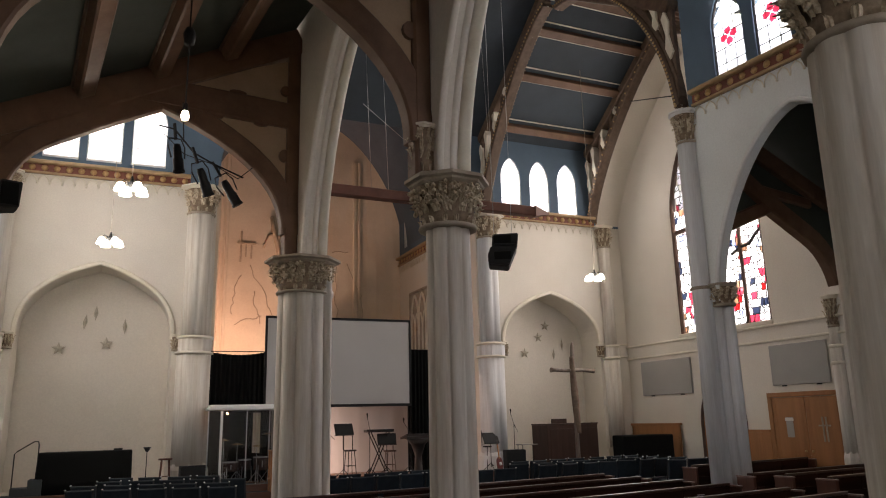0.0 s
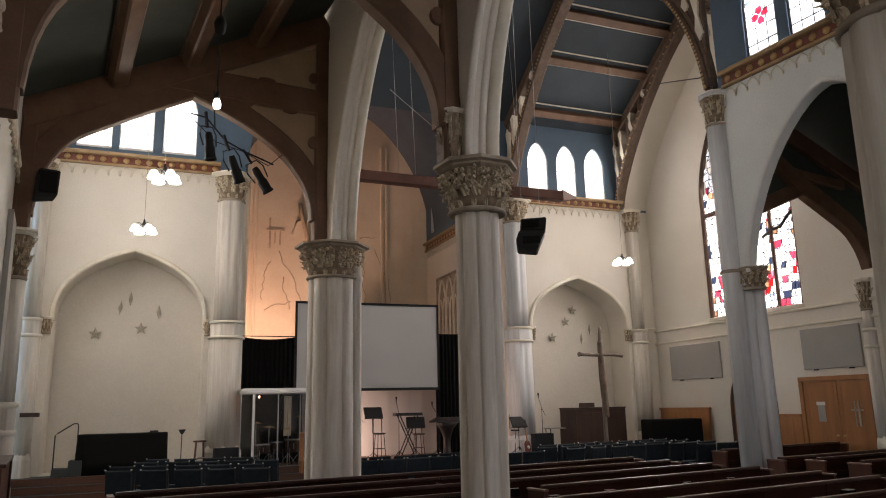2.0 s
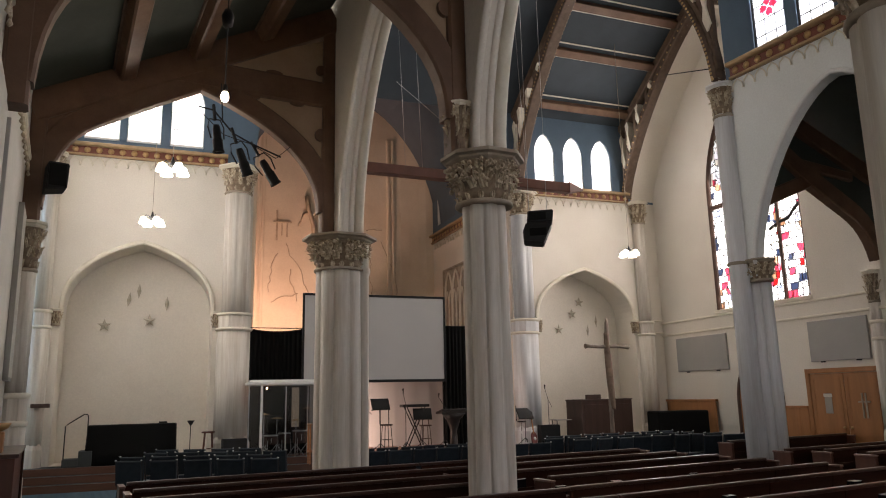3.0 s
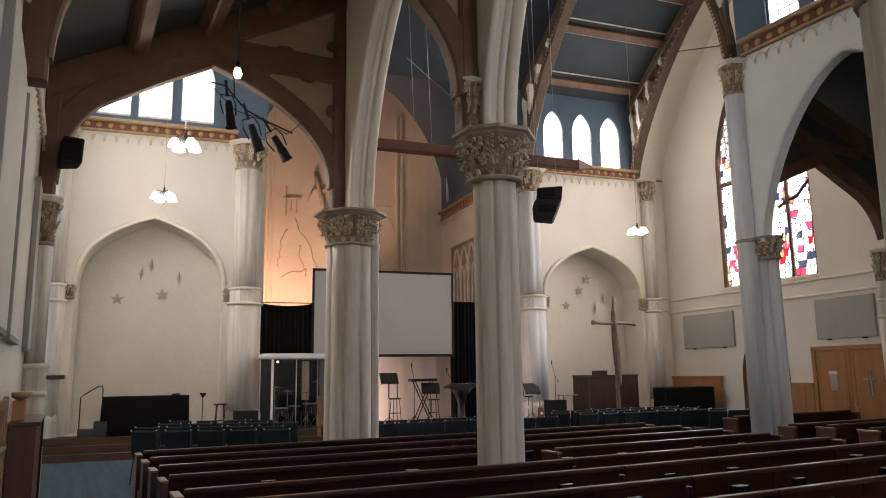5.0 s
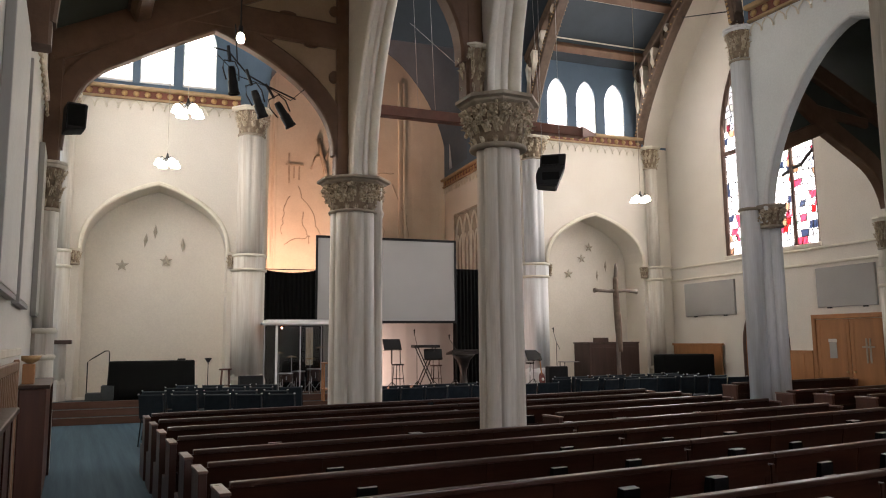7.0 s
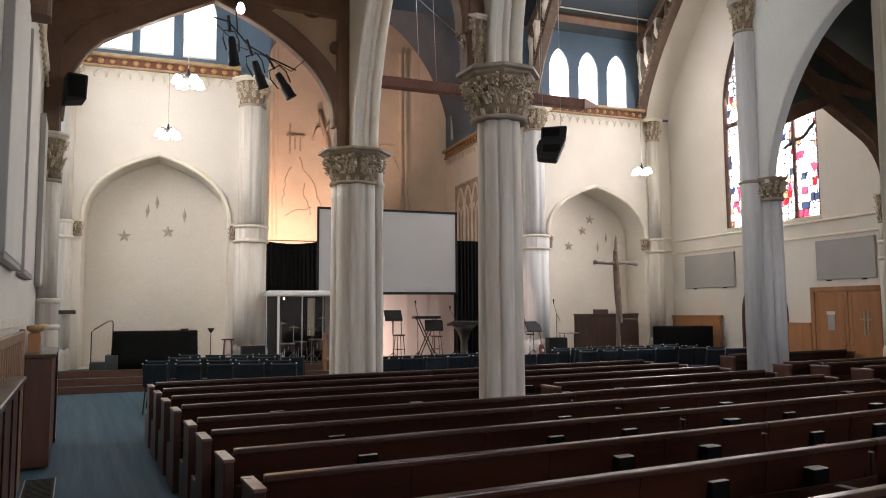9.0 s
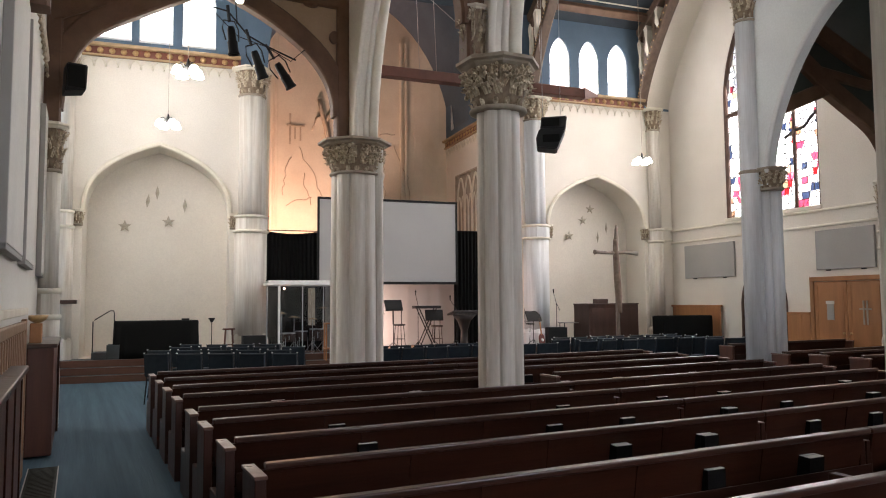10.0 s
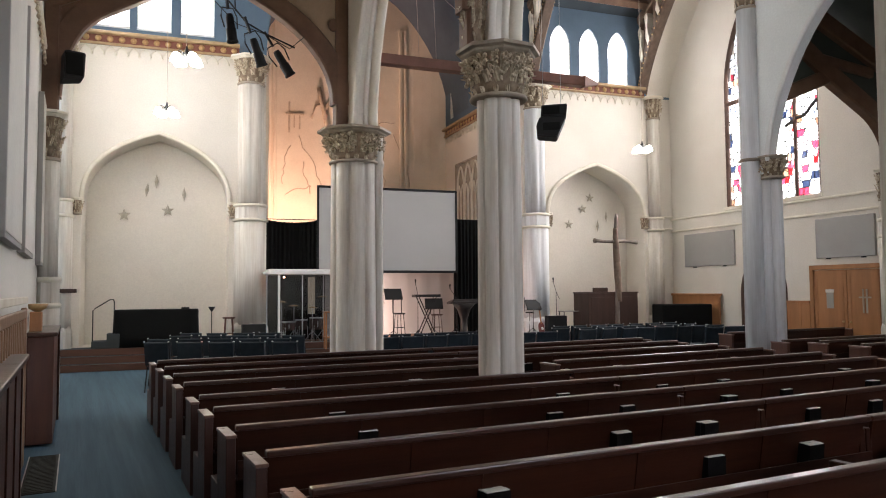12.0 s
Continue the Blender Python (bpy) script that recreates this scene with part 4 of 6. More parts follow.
def make_pew(length, label, ends=(1, 1), end_mat=PEWEND):
    """A pew that faces +y; its back stands at y = 0, its left end at x = 0."""
    p = thing("pew", label, "pew", None, "pews")
    b = bmesh.new()
    prism(b, [(0.02, 0.40), (0.045, 0.40), (-0.03, 0.86), (-0.055, 0.86)], 0.05, length - 0.05)
    for v in b.verts:
        v.co = (v.co.y, v.co.x, v.co.z)
    part("back", b, PEW, p)
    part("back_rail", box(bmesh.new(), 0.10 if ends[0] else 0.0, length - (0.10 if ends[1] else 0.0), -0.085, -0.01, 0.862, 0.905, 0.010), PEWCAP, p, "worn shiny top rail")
    part("lower_back", box(bmesh.new(), 0.05, length - 0.05, 0.02, 0.045, 0.06, 0.42), PEW, p)
    part("seat", box(bmesh.new(), 0.05, length - 0.05, 0.02, 0.46, 0.40, 0.45, 0.015), PEW, p)
    part("book_rail", box(bmesh.new(), 0.1, length - 0.1, -0.145, -0.13, 0.53, 0.66, 0.004), PEW, p)
    part("book_shelf", box(bmesh.new(), 0.1, length - 0.1, -0.145, -0.005, 0.515, 0.53, 0.004), PEW, p)
    for x, open_end in ((0.0, ends[0]), (length - 0.07, ends[1])):
        if not open_end:
            part("divider", box(bmesh.new(), x, x + 0.07, -0.03, 0.40, 0.0, 0.80, 0.008), PEW, p)
            continue
        end = part("end_panel", box(bmesh.new(), x, x + 0.07, -0.23, 0.14, 0.0, 0.845, 0.008), end_mat, p)
        part("end_foot", box(bmesh.new(), x + 0.005, x + 0.065, 0.138, 0.46, 0.0, 0.44, 0.008), end_mat, end)
        part("end_cap", box(bmesh.new(), x - 0.006, x + 0.076, -0.24, 0.15, 0.843, 0.866, 0.004), PEWTOP, end, "pale cap")
    n = int(length / 1.4)
    for i in range(n):
        x = length * (i + 1) / (n + 1)
        b = prism(bmesh.new(), [(0.010, 0.42), (0.03, 0.42), (-0.045, 0.858), (-0.063, 0.858)], x - 0.035, x + 0.035)
        for v in b.verts:
            v.co = (v.co.y, v.co.x, v.co.z)
        part("stile", b, PEW, p)
    return p


ROW0, STEP = 11.60, 0.982
pew_a = make_pew(4.53, "long dark wooden pew with a worn top rail", (1, 0))
pew_b = make_pew(4.92, "long dark wooden pew with a worn top rail", (0, 1))
pew_b2 = make_pew(4.5, "dark wooden pew starting beside a column")
pew_near = make_pew(3.4, "dark wooden pew ending against a column", (1, 0))
pew_short = make_pew(4.15, "dark wooden pew ending beside a column", (1, 0))
# far pews take a lighter end wood to imitate light from the big window
pew_far = make_pew(4.2, "dark wooden pew in the far aisle, window light painted into its ends", (1, 1), MAHOGANY)
first = {}


def put(proto, m):
    if proto.name not in first:
        first[proto.name] = 1
        proto.matrix_basis = m
        return proto
    return copy_thing(proto, m)


for k in range(12):
    y = ROW0 - STEP * k
    if k in (3, 9):
        put(pew_short if k == 3 else pew_near, pose(0.98, y, 0))
        put(pew_b2, pose(5.92, y, 0, 0, 0, 1.5))
    else:
        put(pew_a, pose(0.98, y - (0.15 if k == 4 else 0), 0))
        put(pew_b, pose(5.52, y - (0.10 if k == 4 else 0), 0, 0, 0, 1.5))
for x, y in ((13.1, 12.1), (12.0, 9.79), (12.35, 9.25), (12.3, 8.4), (12.3, 7.5), (12.3, 6.5), (12.95, 5.4), (12.3, 4.3)):
    put(pew_far, pose(x, y, 0))

# hymn books in the racks


def make_book(label, tilt):
    b = thing("hymn_book", label, "book", None, "hymn books")
    part("page_block", box(bmesh.new(), 0.006, 0.158, -0.024, 0.024, 0.005, 0.239), PAPER, b, "pale page edges")
    c = bmesh.new()
    box(c, 0, 0.16, -0.030, -0.025, 0, 0.235)
    box(c, 0, 0.16, 0.025, 0.030, 0, 0.235)
    box(c, 0, 0.005, -0.025, 0.025, 0, 0.235)
    part("cover", c, BOOK, b, "black cover")
    return b


book = make_book("black hymn book standing in a pew rack", 0)
rnd = random.Random(3)
spots = []
for k in range(12):
    y = ROW0 - STEP * k
    for x in (2.14, 3.9, 4.76, 6.2, 7.15, 8.65, 9.6):
        if (k in (3, 9) and 4.4 < x < 6.1) or rnd.random() < 0.12:
            continue
        spots.append((x - 0.08 + rnd.uniform(-0.05, 0.05), y + (0.026 * (x - 5.5) if x > 5.5 else 0)))
for x, y in spots:
    for q in range(rnd.choice((1, 1, 2))):
        put(book, pose(x + rnd.uniform(-0.01, 0.01), y - 0.045 - 0.048 * q, 0.532, rnd.uniform(0, 5), 0, rnd.uniform(-2, 2)))

# ---- chairs ----


def make_chair():
    c = thing("stacking_chair", "navy blue padded stacking chair with a dark steel frame", "chair", None, "stacking chairs")
    part("seat", box(bmesh.new(), -0.24, 0.24, -0.02, 0.42, 0.42, 0.49, 0.025), CHAIRBLUE, c)
    part("backrest", box(bmesh.new(), -0.235, 0.235, -0.03, 0.03, 0.52, 0.96, 0.022, pose(0, -0.03, 0, 7, 0, 0)), CHAIRBLUE, c)
    for s in (-1, 1):
        part("leg", tube(bmesh.new(), [(s * 0.235, 0.38, 0.0), (s * 0.235, 0.36, 0.42), (s * 0.235, 0.05, 0.45)], 0.011, 6), BLACKMETAL, c)
        leg = part("leg", tube(bmesh.new(), [(s * 0.235, -0.10, 0.0), (s * 0.235, -0.01, 0.45), (s * 0.235, -0.15, 0.955)], 0.011, 6), BLACKMETAL, c)
        part("stud", lathe(bmesh.new(), [(0.0, 0), (0.019, 0.003), (0.017, 0.016), (0, 0.022)], 8, (s * 0.235, -0.15, 0.952)), CHROME, leg, "bright steel cap")
    return c


chair = make_chair()
rnd = random.Random(9)
for x0, y0, n in ((1.44, 15.03, 5), (1.60, 16.08, 5), (2.12, 16.98, 5), (2.45, 17.9, 4)):
    for i in range(n):
        put(chair, pose(x0 + 0.535 * i + rnd.uniform(-0.02, 0.02), y0 - 0.285 * i + rnd.uniform(-0.02, 0.02), 0, 0, 0, -28 + rnd.uniform(-3, 3)))
for y, x0, x1 in ((14.1, 5.7, 8.4), (14.95, 5.8, 8.3), (13.9, 8.9, 10.0), (14.15, 10.8, 15.2), (14.95, 10.6, 15.2), (15.8, 11.2, 15.3), (13.3, 14.0, 15.6)):
    x = x0
    while x <= x1:
        put(chair, pose(x, y - 0.06 * (x - x0) * 0.3 + rnd.uniform(-0.03, 0.03), 0, 0, 0, (rnd.uniform(-4, 4) if x < 8.6 else rnd.uniform(-16, 12)) - 3))
        x += 0.545 if x < 8.6 else rnd.uniform(0.52, 0.66)

# ---- right-hand wall: doors, panels, wainscot ----
doors = tagged(thing("door_1", "golden oak double door with a small glazed slot and a cross", "door", RWALL), kind="structure")
part("door_frame", box(bmesh.new(), -15.2, -15.08, -0.05, 0.05, 0, 2.46, 0.01), OAK, doors)
part("door_frame", box(bmesh.new(), -13.02, -12.9, -0.05, 0.05, 0, 2.46, 0.01), OAK, doors)
part("door_frame", box(bmesh.new(), -15.2, -12.9, -0.055, 0.05, 2.36, 2.48, 0.01), OAK, doors)
for x0, x1, hx in ((-15.07, -14.06, -14.15), (-14.04, -13.03, -13.94)):
    d = part("door_leaf", box(bmesh.new(), x0, x1, -0.025, 0.02, 0.01, 2.35, 0.006), OAK, doors)
    for a, b, c, e in ((x0 + 0.09, x0 + 0.11, 0.1, 2.25), (x1 - 0.11, x1 - 0.09, 0.1, 2.25)):
        part("batten", box(bmesh.new(), a, b, -0.035, -0.02, c, e, 0.003), OAK, d)
    part("knob", lathe(bmesh.new(), [(0.012, 0.0), (0.03, 0.02), (0.03, 0.05), (0.0, 0.06)], 10), GOLD, d, "brass knob", pose(hx, -0.025, 1.02, 90, 0, 0))
part("door_glass", box(bmesh.new(), -14.68, -14.46, -0.032, -0.02, 1.35, 1.85, 0.004), GREYFELT, doors, "narrow pane with a white notice")
part("notice", box(bmesh.new(), -14.70, -14.44, -0.036, -0.03, 1.76, 1.84), PAPER, doors, "white paper notice")
b = bmesh.new()
box(b, -13.60, -13.56, -0.045, -0.02, 1.25, 1.85)
box(b, -13.50, -13.46, -0.045, -0.02, 1.25, 1.85)
box(b, -13.70, -13.36, -0.045, -0.02, 1.62, 1.66)
part("cross_ornament", b, ABACUS, doors, "small metal cross")
for a, c, z0, z1 in ((-20.29, -17.98, 2.60, 3.68), (-14.93, -13.17, 2.66, 3.70)):
    p = tagged(thing("acoustic_panel", "grey felt acoustic panel fixed to the wall", "wall panel", RWALL), "", "", "acoustic panels")
    part("board", box(bmesh.new(), a, c, -0.07, -0.004, z0, z1, 0.012), GREYFELT, p)
    for q in (0.2, 0.8):
        part("clip", box(bmesh.new(), a + (c - a) * q - 0.06, a + (c - a) * q + 0.06, -0.06, -0.005, z0 - 0.03, z0, 0.004), BLACKMETAL, p)
w = thing("oak_screen", "low golden oak panelled screen against the wall", "screen", RWALL)
part("panel", box(bmesh.new(), -20.9, -18.6, -0.14, -0.08, 0.0, 1.68, 0.008), OAK, w)
part("top_rail", box(bmesh.new(), -20.95, -18.55, -0.16, -0.06, 1.66, 1.73, 0.012), OAK, w)
w = tagged(thing("wainscot", "golden oak wainscot panelling beside the door", "panelling", RWALL), kind="structure")
part("panel", box(bmesh.new(), -16.9, -15.22, -0.05, -0.004, 0.0, 1.48, 0.006), OAK, w)
part("top_rail", box(bmesh.new(), -16.9, -15.22, -0.075, -0.004, 1.47, 1.54, 0.012), OAK, w)
part("stile", box(bmesh.new(), -15.62, -15.5, -0.062, -0.045, 0.0, 1.47, 0.006), OAK, w)
dd = tagged(thing("door_2", "brown arched wooden door in a dark moulded frame", "door", RWALL), kind="structure")
pts = arch(-17.7, -16.05, 1.7, 2.95, 10, 1.7, 0.5)
b = bmesh.new()
prism(b, [(-17.7, 0), (-16.05, 0)] + pts[::-1], -0.03, -0.003)
part("door_leaf", b, OAK, dd)
part("door_frame", moulding(bmesh.new(), [(-17.7, -0.03, 0)] + [(x, -0.03, z) for x, z in pts] + [(-16.05, -0.03, 0)], 0.05), WOODFRAME, dd)

# ---- chancel ----
sc = thing("projection_screen", "large white projection screen in a thin black frame", "screen", WF @ pose(0, 21.3, 0))
part("fabric", box(bmesh.new(), 3.90, 8.17, -0.01, 0.01, 2.50, 4.93), SCREEN, sc)
for a in ((3.85, 3.91, 2.44, 4.99), (8.16, 8.22, 2.44, 4.99), (3.85, 8.22, 4.92, 4.99), (3.85, 8.22, 2.42, 2.5)):
    part("frame_bar", box(bmesh.new(), a[0], a[1], -0.03, 0.03, a[2], a[3], 0.006), BLACKMETAL, sc, "black frame bar")
lo = thing("stage_backdrop", "white cloth backdrop below the screen", "backdrop cloth", WF @ pose(0, 22.6, 0))
b = bmesh.new()
cols = [[(3.7 + 4.9 * i / 60, 0.006 * math.sin(i * 0.9) + 0.004 * math.sin(i * 2.3), z) for i in range(61)] for z in (0.5, 2.6)]
rings(b, cols, closed=False, cap=False)
part("cloth", b, SCREEN, lo)
part("batten", box(bmesh.new(), 3.7, 8.6, -0.03, 0.03, 2.57, 2.63, 0.01), BLACKMETAL, lo)


def drape(x0, x1, z0, z1, y, sag, label):
    d = thing("black_drape", label, "curtain", WF @ pose(0, y, 0), "black drapes")
    n = 70
    b = bmesh.new()
    rows_ = []
    for q in range(9):
        t = q / 8
        rows_.append([(x0 + (x1 - x0) * i / n, 0.045 * math.sin(i * 1.15 + 0.4 * math.sin(i * 0.37)) * (0.5 + 0.5 * t), z1 - sag * (4 * (i / n) * (1 - i / n)) * (1 - t) - (z1 - z0) * t) for i in range(n + 1)])
    rings(b, rows_, closed=False, cap=False)
    part("cloth", b, BLACK, d)
    part("rail", tube(bmesh.new(), [(x0 - 0.05, 0.02, z1 + 0.01), (x1 + 0.05, 0.02, z1 + 0.01)], 0.014, 6), BLACKMETAL, d)
    part("post", tube(bmesh.new(), [(x0, 0.03, z0 - 0.01), (x0, 0.03, z1 + 0.02)], 0.016, 6), BLACKMETAL, d)


drape(2.36, 3.92, 0.515, 3.98, 21.55, 0.08, "black pipe-and-drape curtain beside the screen")
drape(8.2, 9.75, 0.515, 4.10, 21.5, 0.0, "black pipe-and-drape curtain at the chancel side")

# apse relief: flat strips, cross, branch and cracked outlines in plaster
rel = thing("wall_relief", "plaster relief with a cross, a branch and fine winding lines", "relief", WF @ pose(0, 28.3, 0))
b = bmesh.new()
box(b, 4.0, 4.07, -0.05, 0, 8.0, 9.2, 0.01)
box(b, 3.9, 4.6, -0.05, 0, 8.70, 8.77, 0.01)
box(b, 4.40, 4.46, -0.045, 0, 8.15, 8.7, 0.01)
box(b, 4.2, 4.25, -0.045, 0, 8.2, 8.7, 0.01)
part("cross", b, BRONZE, rel, "brown relief cross")
b = bmesh.new()
tube(b, [(5.17, -0.06, 9.85), (5.26, -0.07, 9.3), (5.42, -0.08, 8.7), (5.52, -0.06, 8.0)], 0.09, 7)
tube(b, [(5.28, -0.07, 9.2), (5.05, -0.06, 9.1), (4.88, -0.05, 8.6)], 0.05, 6)
tube(b, [(5.4, -0.07, 8.9), (5.62, -0.06, 9.5)], 0.06, 6)
part("branch", b, BRONZE, rel, "brown relief branch")
rnd = random.Random(8)
for x, z, n, dx, dz in ((4.4, 7.9, 12, 0.11, -0.17), (4.1, 7.5, 10, -0.03, -0.16), (3.9, 5.6, 9, 0.13, 0.02), (4.6, 6.9, 9, 0.05, -0.13), (7.7, 8.2, 12, 0.03, -0.18), (8.2, 8.2, 12, 0.03, -0.19), (7.6, 8.6, 6, 0.11, 0.02)):
    p = [(x, -0.012, z)]
    for i in range(n):
        x, z = x + dx + rnd.uniform(-0.09, 0.09), z + dz + rnd.uniform(-0.06, 0.06)
        p.append((x, -0.008, z))
    part("outline", tube(bmesh.new(), p, 0.018, 5), BRONZE, rel, "fine winding line")
for x in (3.32, 3.5, 8.5, 8.7):
    struct("trim_apse", box(bmesh.new(), x - 0.05, x + 0.05, 28.2, 28.32, 0.5, 12.5, 0.02), WARMSTONE, "flat plaster strip on the apse wall", WF)
tr = thing("tracery_panel", "grey and cream blind tracery panel with pointed arches", "panel", CHSIDE)
part("backing", box(bmesh.new(), -26.5, -23.4, -0.06, -0.003, 4.0, 6.70, 0.01), ABACUS, tr)
part("border", moulding(bmesh.new(), [(-26.5, -0.07, 4.0), (-26.5, -0.07, 6.74), (-23.4, -0.07, 6.74), (-23.4, -0.07, 4.0)], 0.06), ABACUS, tr)
for i in range(4):
    a = -26.38 + 0.74 * i
    part("pointed_arch", moulding(bmesh.new(), [(a, -0.08, 4.05)] + [(x, -0.08, z) for x, z in arch(a, a + 0.70, 5.7, 6.6, 8)] + [(a + 0.70, -0.08, 4.05)], 0.035), TRIM, tr)
    for q in (0.0, 0.35):
        part("lancet_arch", moulding(bmesh.new(), [(a + 0.02 + q, -0.075, 4.05)] + [(x, -0.075, z) for x, z in arch(a + 0.02 + q, a + 0.33 + q, 5.3, 5.9, 6)] + [(a + 0.33 + q, -0.075, 4.05)], 0.022), TRIM, tr)

# hanging beam with a pointed end
hb = thing("hanging_beam", "long red-brown timber beam with a pointed end hung on wires", "beam", WF @ pose(0, 17.0, 0))
b = beam(bmesh.new(), [(3.6, 0, 7.52), (10.2, 0, 7.45)], 0.26, 0.26, (0, 1, 0), 0.02)
rings(b, [[(10.2, -0.16, 7.30), (10.2, 0.16, 7.30), (10.2, 0.16, 7.60), (10.2, -0.16, 7.60)], [(10.7, -0.02, 7.42), (10.7, 0.02, 7.42), (10.7, 0.02, 7.47), (10.7, -0.02, 7.47)]], smooth=False)
part("timber", b, mat("red_brown_timber", (0.17, 0.065, 0.042), 0.55, second=(0.10, 0.04, 0.025), scale=4, amount=0.8), hb)
for x in (5.6, 6.05, 9.0):
    part("wire", tube(bmesh.new(), [(x, 0, 7.6), (x - 0.25, 0, 14.0)], 0.005, 5), CHROME, hb, "thin steel wire")
lw = thing("stay_wire", "thin steel stay wire under the vault", "wire", WF)
part("wire", tube(bmesh.new(), [(4.6, 14.5, 8.7), (8.2, 16.9, 7.7)], 0.005, 5), CHROME, lw)
tw = thing("tie_rod", "thin iron tie rod across the vault", "tie rod", WF)
part("rod", tube(bmesh.new(), [(14.95, 18.4, 12.05), (11.12, 12.1, 8.9)], 0.014, 5), BLACKMETAL, tw)

# ---- stars in the niches ----


def star(kind, x, z, s, tilt):
    if kind:
        t = thing("star_ornament", "flat grey-gold five-pointed star hung in the niche", "star", WF @ pose(x * 1.019, 22.03, 1.9 + (z - 1.9) * 1.019, 0, tilt, 0), "niche stars")
        pts = [(s * (1 if i % 2 == 0 else 0.42) * math.sin(math.pi * i / 5), s * (1 if i % 2 == 0 else 0.42) * math.cos(math.pi * i / 5)) for i in range(10)]
    else:
        t = thing("diamond_ornament", "narrow grey-gold diamond hung in the niche", "ornament", WF @ pose(x * 1.019, 22.03, 1.9 + (z - 1.9) * 1.019, 0, tilt, 0), "niche diamonds")
        pts = [(0, s * 1.3), (s * 0.34, 0), (0, -s * 1.3), (-s * 0.34, 0)]
    b = bmesh.new()
    f = b.verts.new((0, -0.035, 0))
    vs = [b.verts.new((px, 0, pz)) for px, pz in pts]
    bk = b.verts.new((0, 0.02, 0))
    for i in range(len(vs)):
        b.faces.new((f, vs[i], vs[(i + 1) % len(vs)]))
        b.faces.new((bk, vs[(i + 1) % len(vs)], vs[i]))
    part("body", b, STARGILT, t)


for k, x, z in ((1, -1.34, 4.0), (1, -0.23, 4.15), (0, -0.77, 4.71), (0, -0.53, 4.95), (0, 0.19, 4.62), (1, 12.37, 4.07), (1, 12.9, 4.6), (1, 13.19, 4.99), (0, 13.48, 4.04), (0, 13.82, 4.37)):
    star(k, x, z, 0.185 if k else 0.165, (x * 37) % 14 - 7)

# ---- hanging lamps ----


def pendant(x, y, z, top, m, n=4):
    t = thing("pendant_lamp", "pendant lamp with a ring of lit white glass shades", "lamp", m @ pose(x, y, z), "pendant lamps")
    part("rod", tube(bmesh.new(), [(0, 0, 0.05), (0, 0, top - z)], 0.007, 6), ABACUS, t, "thin dull metal rod")
    part("hub", lathe(bmesh.new(), [(0.02, -0.02), (0.05, 0.0), (0.06, 0.05), (0.03, 0.12), (0.015, 0.2)], 10), BLACKMETAL, t)
    for i in range(n):
        a = 2 * math.pi * i / n + 0.5
        dx, dy = math.cos(a), math.sin(a)
        arm = part("arm", tube(bmesh.new(), [(0.03 * dx, 0.03 * dy, 0.05), (0.14 * dx, 0.14 * dy, 0.10), (0.21 * dx, 0.21 * dy, 0.04)], 0.01, 6), BLACKMETAL, t)
        part("shade", lathe(bmesh.new(), [(0.03, 0.04), (0.06, 0.02), (0.085, -0.04), (0.115, -0.12), (0.11, -0.12), (0.08, -0.03)], 12, (0.21 * dx, 0.21 * dy, 0.0)), LAMPGLASS, arm, "lit white glass shade")


pendant(-0.25, 18.6, 6.25, 12.85, WF)
pendant(0.14, 14.3, 6.28, 14.86, WF)
pendant(13.13, 18.5, 6.12, 12.9, WF)
bl = thing("hanging_bulb", "bare lit bulb on a dark chain under the aisle roof", "lamp", pose(1.9, 10.0, 6.08))
part("chain", tube(bmesh.new(), [(0, 0, 0.16), (0, 0, 1.15), (0, 0, 2.0)], 0.012, 6), BLACKMETAL, bl)
part("ceiling_box", lathe(bmesh.new(), [(0.03, 1.02), (0.07, 1.06), (0.09, 1.2), (0.05, 1.3)], 10), BLACKMETAL, bl)
part("socket", lathe(bmesh.new(), [(0.03, 0.06), (0.035, 0.1), (0.03, 0.17)], 10), BLACKMETAL, bl)
part("bulb", lathe(bmesh.new(), [(0.0, -0.08), (0.04, -0.06), (0.055, -0.01), (0.04, 0.04), (0.025, 0.07)], 12), BULB, bl, "glowing bulb")


def stage_light(x, y, z, rx, ry, rz):
    t = thing("stage_light", "black theatre spotlight hung from the roof truss", "spotlight", pose(x, y, z, rx, ry, rz), "stage lights")
    part("body", lathe(bmesh.new(), [(0.0, 0.24), (0.05, 0.235), (0.065, 0.17), (0.07, 0.0), (0.085, -0.02), (0.085, -0.19), (0.098, -0.21), (0.098, -0.24), (0.078, -0.24), (0.078, -0.18), (0.0, -0.16)], 14), BLACKMETAL, t)
    part("yoke", tube(bmesh.new(), [(0.12, 0, 0.0), (0.15, 0.02, 0.2), (0.1, 0.03, 0.34), (-0.1, 0.03, 0.34), (-0.15, 0.02, 0.2), (-0.12, 0, 0.0)], 0.012, 6), BLACKMETAL, t)
    part("clamp", box(bmesh.new(), -0.02, 0.02, 0.0, 0.05, 0.32, 0.60, 0.006), BLACKMETAL, t)


